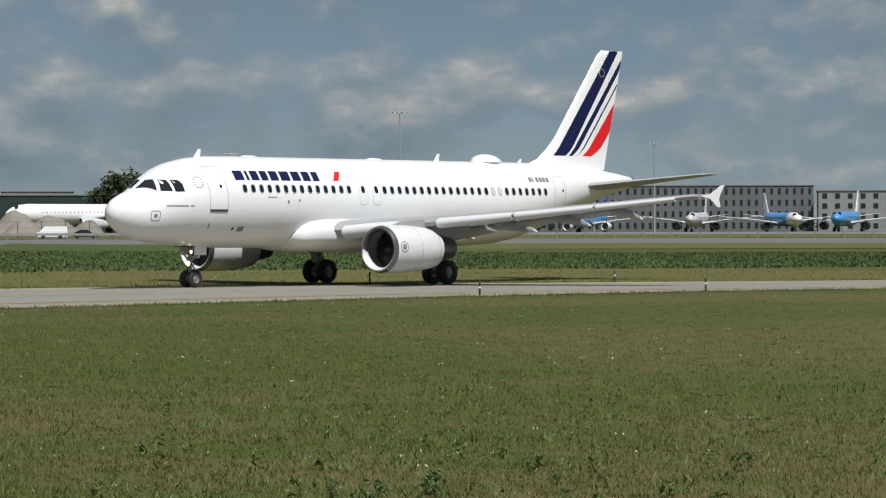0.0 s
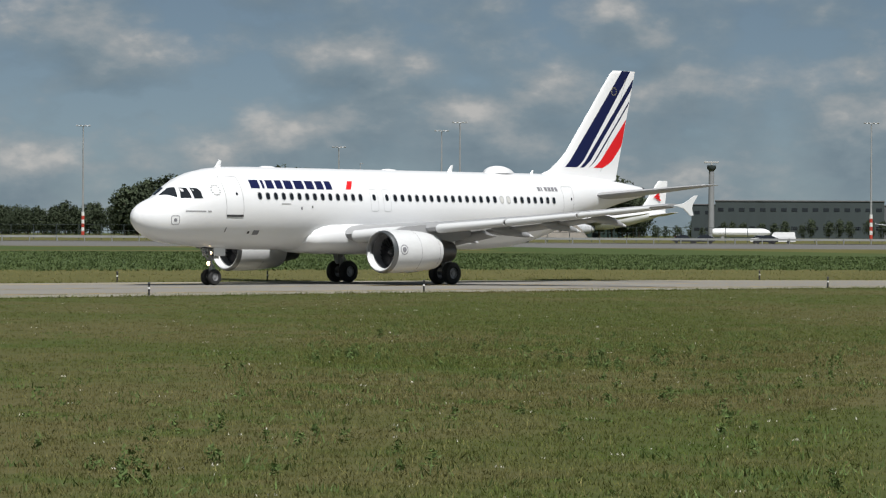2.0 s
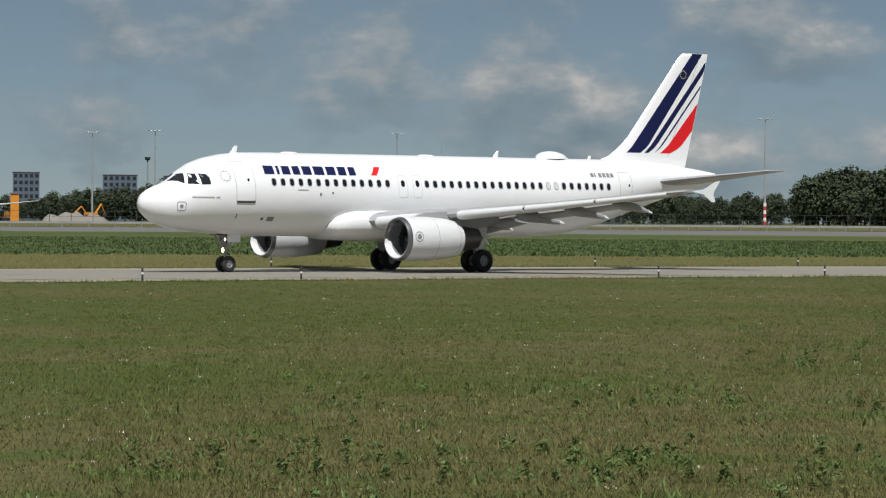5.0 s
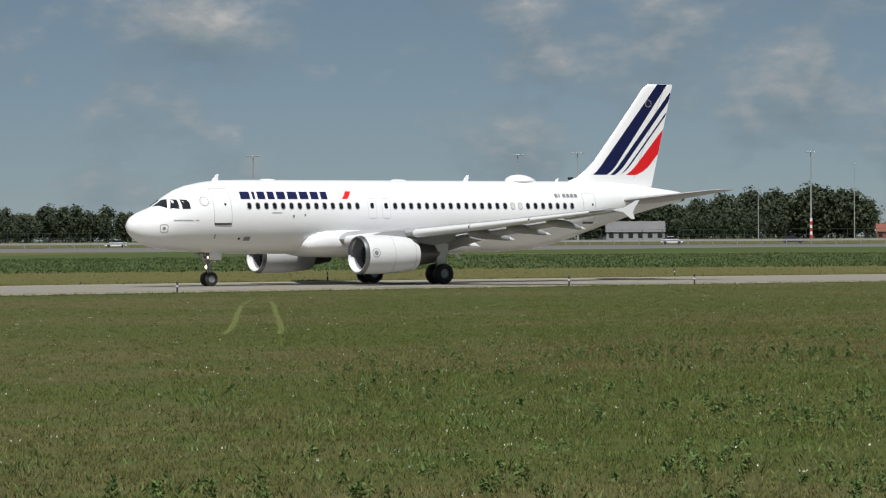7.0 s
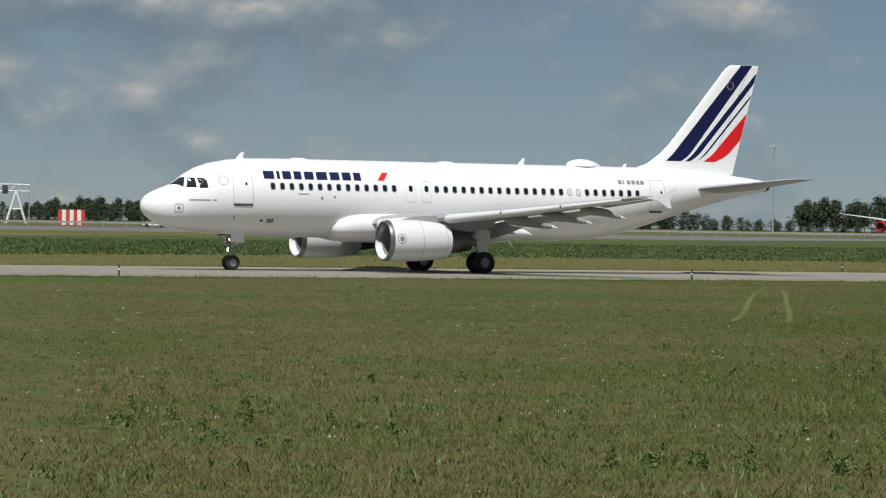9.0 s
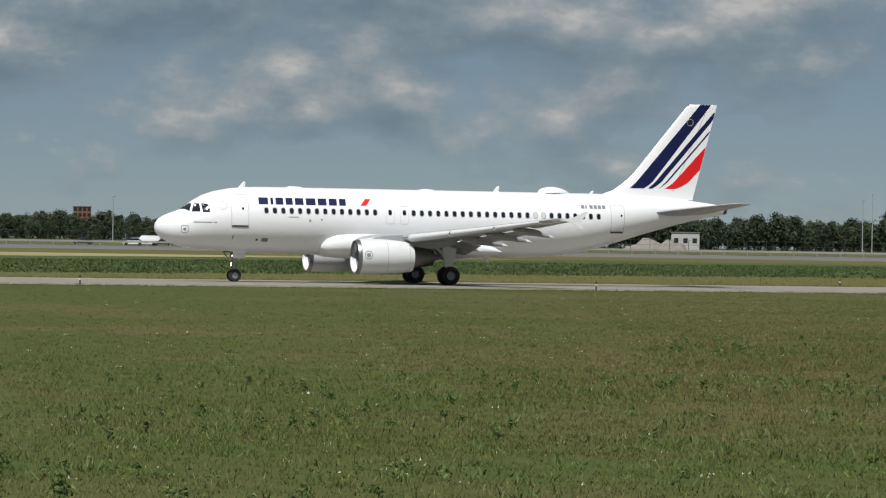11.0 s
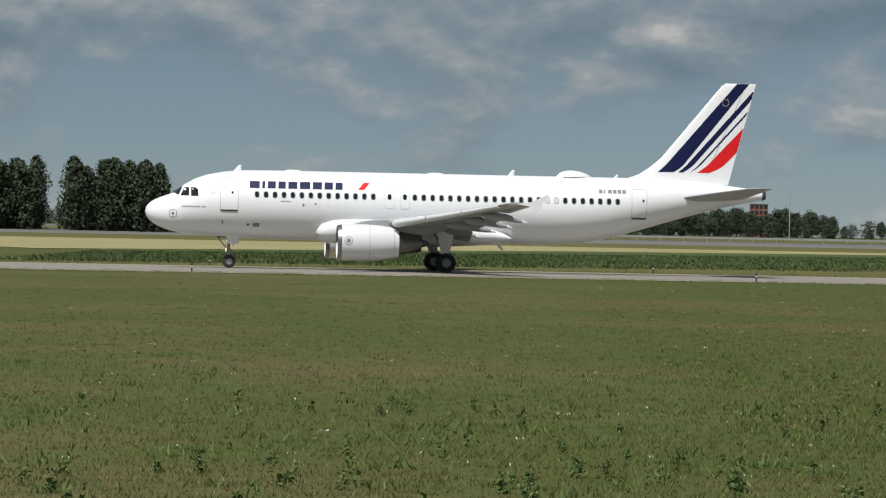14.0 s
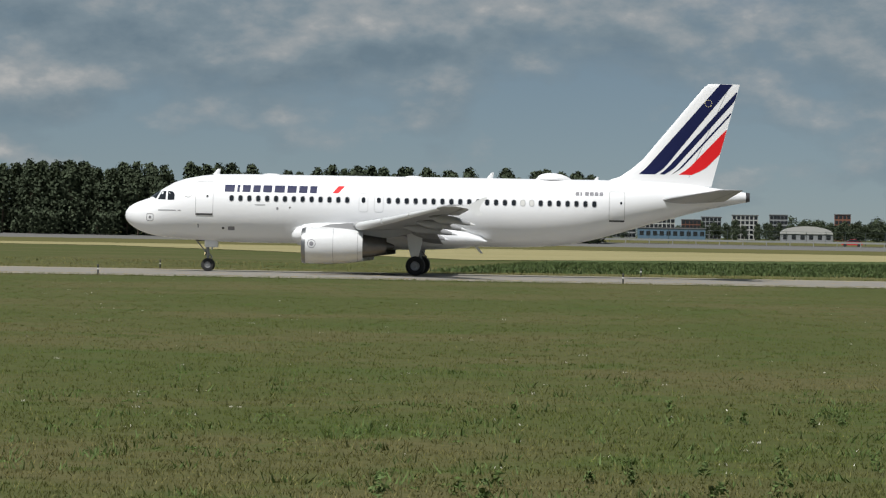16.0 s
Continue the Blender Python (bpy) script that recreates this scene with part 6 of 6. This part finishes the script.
    for a, c, ch in ((0.33, 0.9, 0.17), (0.36, 1.4, 0.135), (0.45, 3.9, 0.06), (0.46, 4.0, 0.045)):
        rings.append([(p[0], p[2] - 0, zc + c * r) for p in foil_ring(AX + a * length, 0, 0, ch * length, 0.10, 8, 0.0)])
    loft(bm, rings)
    part("tail_fin", bm, tail, e)
    bm = bmesh.new()
    rod(bm, (-0.38 * length, 0, 0.4), (-0.38 * length, 0, zc - 0.8 * r), 0.14 * k, 0.14 * k)
    lathe(bm, [(-0.35 * k, 0.42 * k), (0.35 * k, 0.42 * k)], "y", 14, (-0.38 * length, 0, 0.42 * k), True)
    part("nose_gear", bm, M_rubber, e)
    bm = bmesh.new()
    for s in (-1, 1):
        for i in range(26):
            u = -0.34 + 0.022 * i
            y, z = r * math.cos(radians(12)) * 1.004, zc + r * math.sin(radians(12))
            vs = [bm.verts.new((u * length + a, s * y, z + b)) for a, b in ((-0.14, -0.2), (0.14, -0.2), (0.14, 0.2), (-0.14, 0.2))]
            bm.faces.new(vs)
    o = part("window_row", bm, M_glass, e, "row of small dark windows", False)
    o["kind"] = "stuff"
    return e


def facing(x, y, off):
    """yaw that turns a nose towards the meadow's mound, and off degrees more"""
    return math.degrees(math.atan2(y - 60, x - 60)) + off


jet("parked_airliner", 932, 544, facing(932, 544, -18), 36, 34, M_sky_blue, M_sky_blue, M_deep_blue, M_white, "parked light blue airliner seen nose on")
jet("parked_airliner", 946, 517, facing(946, 517, -10), 36, 34, M_silver, M_silver, M_silver, M_dark_metal, "parked plain silver-grey airliner seen nose on")
jet("parked_airliner", 956, 496, facing(956, 496, 14), 36, 34, M_sky_blue, M_white, M_white, M_dark_metal, "parked pale blue and white airliner")
jet("parked_airliner", 971, 482, facing(971, 482, -12), 38, 36, M_sky_blue, M_sky_blue, M_white, M_dark_metal, "parked bright blue airliner with white tail")
jet("parked_airliner", 891, 565, facing(891, 565, -14), 36, 34, M_sky_blue, M_sky_blue, M_white, M_dark_metal, "parked bright blue airliner with white tail")
jet("parked_widebody", 899, 692, facing(899, 692, -68), 57, 55, M_white, M_white, M_white, M_silver, "parked white wide-body jet with red tail emblem")
jet("parked_widebody", 865, 771, facing(865, 771, -10), 56, 58, M_deep_blue, M_sky_blue, M_sky_blue, M_silver, "parked dark blue wide-body jet with light blue nose")
jet("parked_widebody", 576, 928, facing(576, 928, -12), 50, 48, M_sky_blue, M_sky_blue, M_white, M_red, "parked light blue jet with red engine covers")

_wide = [o for o in bpy.data.objects if o.name.startswith("parked_widebody") and not o.parent][0]
bm = bmesh.new()
for _s in (-1, 1):
    for _k in range(3):
        vs = [bm.verts.new((p[0] * 0.89, _s * 0.68, p[1] * 0.89)) for p in ((26.8 + _k, 14.0 - 0.4 * _k), (28.6 + 0.6 * _k, 14.3 - 0.7 * _k), (29.6, 16.5 - 1.4 * _k), (28.2 + 0.4 * _k, 15.3 - 0.7 * _k))]
        bm.faces.new(vs)
part("tail_emblem", bm, M_red, _wide, "red winged emblem", False)

# a stored hull without its tail
_e = thing("stored_fuselage", pose(850, 602, ground_z(850, 602) + 0.5, 0, 0, facing(851, 603, 90)), "stored white airliner hull on trestles", "fuselage")
bm = bmesh.new()
lathe(bm, [(-8.6, 0.1), (-8.2, 0.6), (-7.2, 1.05), (-6.2, 1.25), (7.0, 1.25), (7.8, 1.05), (7.9, 0.1)], "x", 24, (0, 0, 1.2))
part("hull", bm, M_white, _e)
for _x in (-6, 5):
    bm = bmesh.new()
    box(bm, _x, 0, -0.2, 0.7, 1.8, 0.9)
    part("trestle", bm, M_steel, _e)


def excavator(x, y, scale, turn, label):
    e = thing("piling_rig", pose(x, y, ground_z(x, y), 0, 0, turn), label, "construction machine", "construction machines")
    bm = bmesh.new()
    for s in (-1, 1):
        box(bm, 0, s * 1.1 * scale, 0.5 * scale, 4 * scale, 0.7 * scale, 1.0 * scale, bevel=0.2)
    part("tracks", bm, M_rubber, e)
    bm = bmesh.new()
    box(bm, 0.4 * scale, 0, 1.9 * scale, 3.6 * scale, 2.4 * scale, 1.6 * scale, bevel=0.15)
    part("body", bm, M_orange, e)
    bm = bmesh.new()
    box(bm, -1.6 * scale, -0.7 * scale, 2.2 * scale, 1.1 * scale, 1.0 * scale, 1.5 * scale, bevel=0.1)
    part("cab", bm, M_glass, e)
    bm = bmesh.new()
    rod(bm, (-1.2 * scale, 0, 2.0 * scale), (-4.5 * scale, 0, 5.2 * scale), 0.30 * scale, 0.25 * scale, 6)
    rod(bm, (-4.5 * scale, 0, 5.2 * scale), (-6.2 * scale, 0, 2.6 * scale), 0.24 * scale, 0.16 * scale, 6)
    part("boom", bm, M_orange, e)
    bm = bmesh.new()
    box(bm, -6.3 * scale, 0, 2.1 * scale, 0.9 * scale, 1.0 * scale, 0.9 * scale, bevel=0.15)
    part("bucket", bm, M_dark_metal, e)


excavator(604, 946, 1.1, 30, "orange excavator with raised boom")
excavator(584, 868, 1.0, 200, "orange excavator with raised boom")
excavator(530, 800, 0.8, 160, "orange excavator beside a rubble heap")
for _x, _y in ((606, 957), (613, 953)):
    building("site_silo", _x, _y, 2.6, 2.6, 8.5, M_orange, "orange steel silo on a building site", "silo")
for _i, (_x, _y, _mt) in enumerate(((880, 799, M_orange), (887, 791, M_wall_brick), (873, 808, M_wall_slate), (895, 783, M_orange), (868, 814, M_steel))):
    building("site_container", _x, _y, 6, 3, 2.6, _mt, "coloured steel site container", "container", 1, 2)


def gantry(x, y, yaw, span, h):
    e = thing("approach_gantry", pose(x, y, ground_z(x, y), 0, 0, yaw), "white steel gantry with lattice beam", "gantry")
    for sx in (-1, 1):
        bm = bmesh.new()
        for d in (-1, 1):
            rod(bm, (sx * span / 2 + d * 2.2, 0, 0), (sx * span / 2, 0, h), 0.28, 0.24, 8)
        rod(bm, (sx * span / 2 - 1.2, 0, h * 0.45), (sx * span / 2 + 1.2, 0, h * 0.45), 0.15, 0.15, 8)
        part("leg", bm, M_mast_white, e)
    bm = bmesh.new()
    for z in (h, h + 1.5):
        rod(bm, (-span / 2 - 3, 0, z), (span / 2 + 3, 0, z), 0.16, 0.16, 6)
    n = 12
    for i in range(n):
        a, b = -span / 2 + span * i / n, -span / 2 + span * (i + 1) / n
        rod(bm, (a, 0, h if i % 2 else h + 1.5), (b, 0, h + 1.5 if i % 2 else h), 0.09, 0.09, 5)
    part("lattice_beam", bm, M_mast_white, e)
    for dx in (-4.5, -2.5):
        bm = bmesh.new()
        box(bm, span / 2 + dx, -0.5, h + 0.4, 1.2, 0.4, 2.0, bevel=0.1)
        part("signal_head", bm, M_dark_metal, e)


gantry(228, 766, -16, 19, 7.2)
_e = thing("striped_cabin", pose(234, 713, ground_z(234, 713), 0, 0, -18), "red and white striped runway equipment cabin", "equipment cabin")
for _k in range(7):
    bm = bmesh.new()
    box(bm, -2.4 + 0.8 * _k, 0, 1.6, 0.8, 2.5, 3.2)
    part("painted_panel", bm, M_mast_red if _k % 2 == 0 else M_mast_white, _e, "", False)

# motorway furniture
_e = thing("guard_rail", pose(40, 50, 0), "grey steel guard rail beside the motorway", "guard rail", kind="structure")
for _rr in (603.2, 622.8):
    bm = bmesh.new()
    pts = [polar(-40 + 135 * i / 240, _rr, 0, 0) for i in range(241)]
    for za, zb in ((1.75, 2.1),):
        lo = [bm.verts.new((x, y, za)) for x, y in pts]
        hi = [bm.verts.new((x, y, zb)) for x, y in pts]
        for i in range(240):
            bm.faces.new((lo[i], lo[i + 1], hi[i + 1], hi[i]))
    part("rail", bm, M_rail, _e, "", False)
bm = bmesh.new()
box(bm, 0, 0, 1.6, 0.14, 0.14, 1.1)
_post = part("rail_post", bm, M_rail, _e, "", False)
_post.matrix_basis = Matrix.Translation((*polar(-12, 603.0, 0, 0), 0))
for _i in range(1, 190):
    share("rail_post", _post, Matrix.Translation((*polar(-12 + 82 * _i / 189, 603.0, 0, 0), 0)), _e)

# perimeter fence beyond the motorway
_e = thing("perimeter_fence", pose(40, 50, 0), "grey wire perimeter fence on thin posts", "fence", kind="structure")
bm = bmesh.new()
rod(bm, (0, 0, 0.8), (0, 0, 4.2), 0.07, 0.06, 6)
_post = part("fence_post", bm, M_wall_dark, _e, "", False)
_post.matrix_basis = Matrix.Translation((*polar(-12, 690, 0, 0), 0))
for _i in range(1, 240):
    share("fence_post", _post, Matrix.Translation((*polar(-12 + 86 * _i / 239, 690, 0, 0), 0)), _e)
for _z in (2.0, 3.0, 4.1):
    bm = bmesh.new()
    pts = [polar(-12 + 86 * i / 160, 690, 0, 0) for i in range(161)]
    lo = [bm.verts.new((x, y, _z)) for x, y in pts]
    hi = [bm.verts.new((x, y, _z + 0.05)) for x, y in pts]
    for i in range(160):
        bm.faces.new((lo[i], lo[i + 1], hi[i + 1], hi[i]))
    part("fence_wire", bm, M_wall_dark, _e, "", False)


def edge_marker(x, y):
    e = thing("edge_marker", pose(x, y, 0.02), "short black and white taxiway edge marker post", "marker post", "taxiway edge markers")
    bm = bmesh.new()
    rod(bm, (0, 0, 0), (0, 0, 0.48), 0.045, 0.04, 10)
    part("post", bm, M_rubber, e)
    bm = bmesh.new()
    lathe(bm, [(0.28, 0.048), (0.36, 0.047)], "z", 10)
    part("band", bm, M_mast_white, e)
    bm = bmesh.new()
    lathe(bm, [(0.48, 0.05), (0.52, 0.055), (0.56, 0.035), (0.57, 0.01)], "z", 10)
    part("cap", bm, M_dark_metal, e)


_done = []
for _x, _y in EDGE_POSTS:
    _side = 0.02 if _y < taxi_y(_x, 0.5) else 1.05
    if all(abs(_x - q[0]) > 7 or _side != q[1] for q in _done):
        _done.append((_x, _side))
        edge_marker(_x, taxi_y(_x, _side))


def car(paint, body):
    mt = {"white": M_car_white, "dark": M_car_dark, "red": M_car_red}[paint]
    e = thing("car" if body == "car" else "van", pose(0, 0, 0), {"white": "white", "dark": "dark grey", "red": "red"}[paint] + (" hatchback car" if body == "car" else " delivery van") + " driving on the motorway", body, "motorway traffic")
    if body == "car":
        base = [(-2.1, 0.35, 0.62), (-2.05, 0.35, 0.80), (-1.0, 0.30, 0.95), (0.9, 0.30, 0.98), (2.0, 0.35, 0.95), (2.1, 0.40, 0.7)]
        roof = [(-1.1, 0.93, 0.94), (-0.35, 0.93, 1.42), (0.9, 0.93, 1.46), (1.75, 0.93, 1.0)]
    else:
        base = [(-2.5, 0.35, 0.7), (-2.45, 0.35, 1.0), (-1.7, 0.35, 1.15), (-1.3, 0.35, 1.2), (2.5, 0.35, 1.25), (2.55, 0.4, 1.2)]
        roof = [(-1.9, 1.1, 1.12), (-1.1, 1.1, 1.95), (2.4, 1.1, 2.0), (2.5, 1.1, 1.2)]
    bm = bmesh.new()
    loft(bm, [[(x, -0.88, z0), (x, 0.88, z0), (x, 0.84, z1), (x, -0.84, z1)] for x, z0, z1 in base])
    part("body", bm, mt, e)
    bm = bmesh.new()
    loft(bm, [[(x, -0.80, z0), (x, 0.80, z0), (x, 0.66, max(z1, z0 + 0.01)), (x, -0.66, max(z1, z0 + 0.01))] for x, z0, z1 in roof])
    part("cabin", bm, M_glass if body == "car" else mt, e)
    bm = bmesh.new()
    box(bm, (roof[1][0] + roof[2][0]) / 2, 0, roof[1][2] + 0.02, roof[2][0] - roof[1][0], 1.34, 0.06, bevel=0.02)
    part("roof", bm, mt, e)
    for wx in (-1.35, 1.35):
        for wy in (-0.80, 0.80):
            bm = bmesh.new()
            lathe(bm, [(wy - 0.1, 0.1), (wy - 0.1, 0.32), (wy + 0.1, 0.32), (wy + 0.1, 0.1)], "y", 16, (wx, 0, 0.32), True)
            part("wheel", bm, M_rubber, e)
    return e


TRAFFIC = [(car(_p, _b), _rows) for _p, _b, _rows in CARS]



def motions():
    rows = []
    for t, x, y, hd in PLANE_ROWS:
        rows.append((t, pose(x + 17.7, y, 0.03, 0, 0, hd)))
    walk(airliner, rows)
    for i, (vehicle, keys) in enumerate(TRAFFIC):
        lane = 608.5 if keys[-1][1] < keys[0][1] else 617.5
        lane += 1.5 * (i % 2)
        turn = 180 if keys[-1][1] > keys[0][1] else 0
        path = []
        for j in range(17):
            a = interp(j, [k[0] for k in keys], [k[1] for k in keys])
            x, y = polar(a, lane)
            path.append((j, pose(x, y, 1.22, 0, 0, -a + turn)))
        walk(vehicle, path)
    times = [r[0] for r in PLANE_ROWS]
    xs = [r[1] for r in PLANE_ROWS]
    for wheel, (wx, wy, r) in WHEELS:
        spin = []
        for i in range(16 * FPS + 1):
            t = i / FPS
            roll = math.degrees((interp(t, times, xs) - xs[0]) / r)
            spin.append((t, pose(wx, wy, r, 0, roll, 0)))
        walk(wheel, spin)


motions()
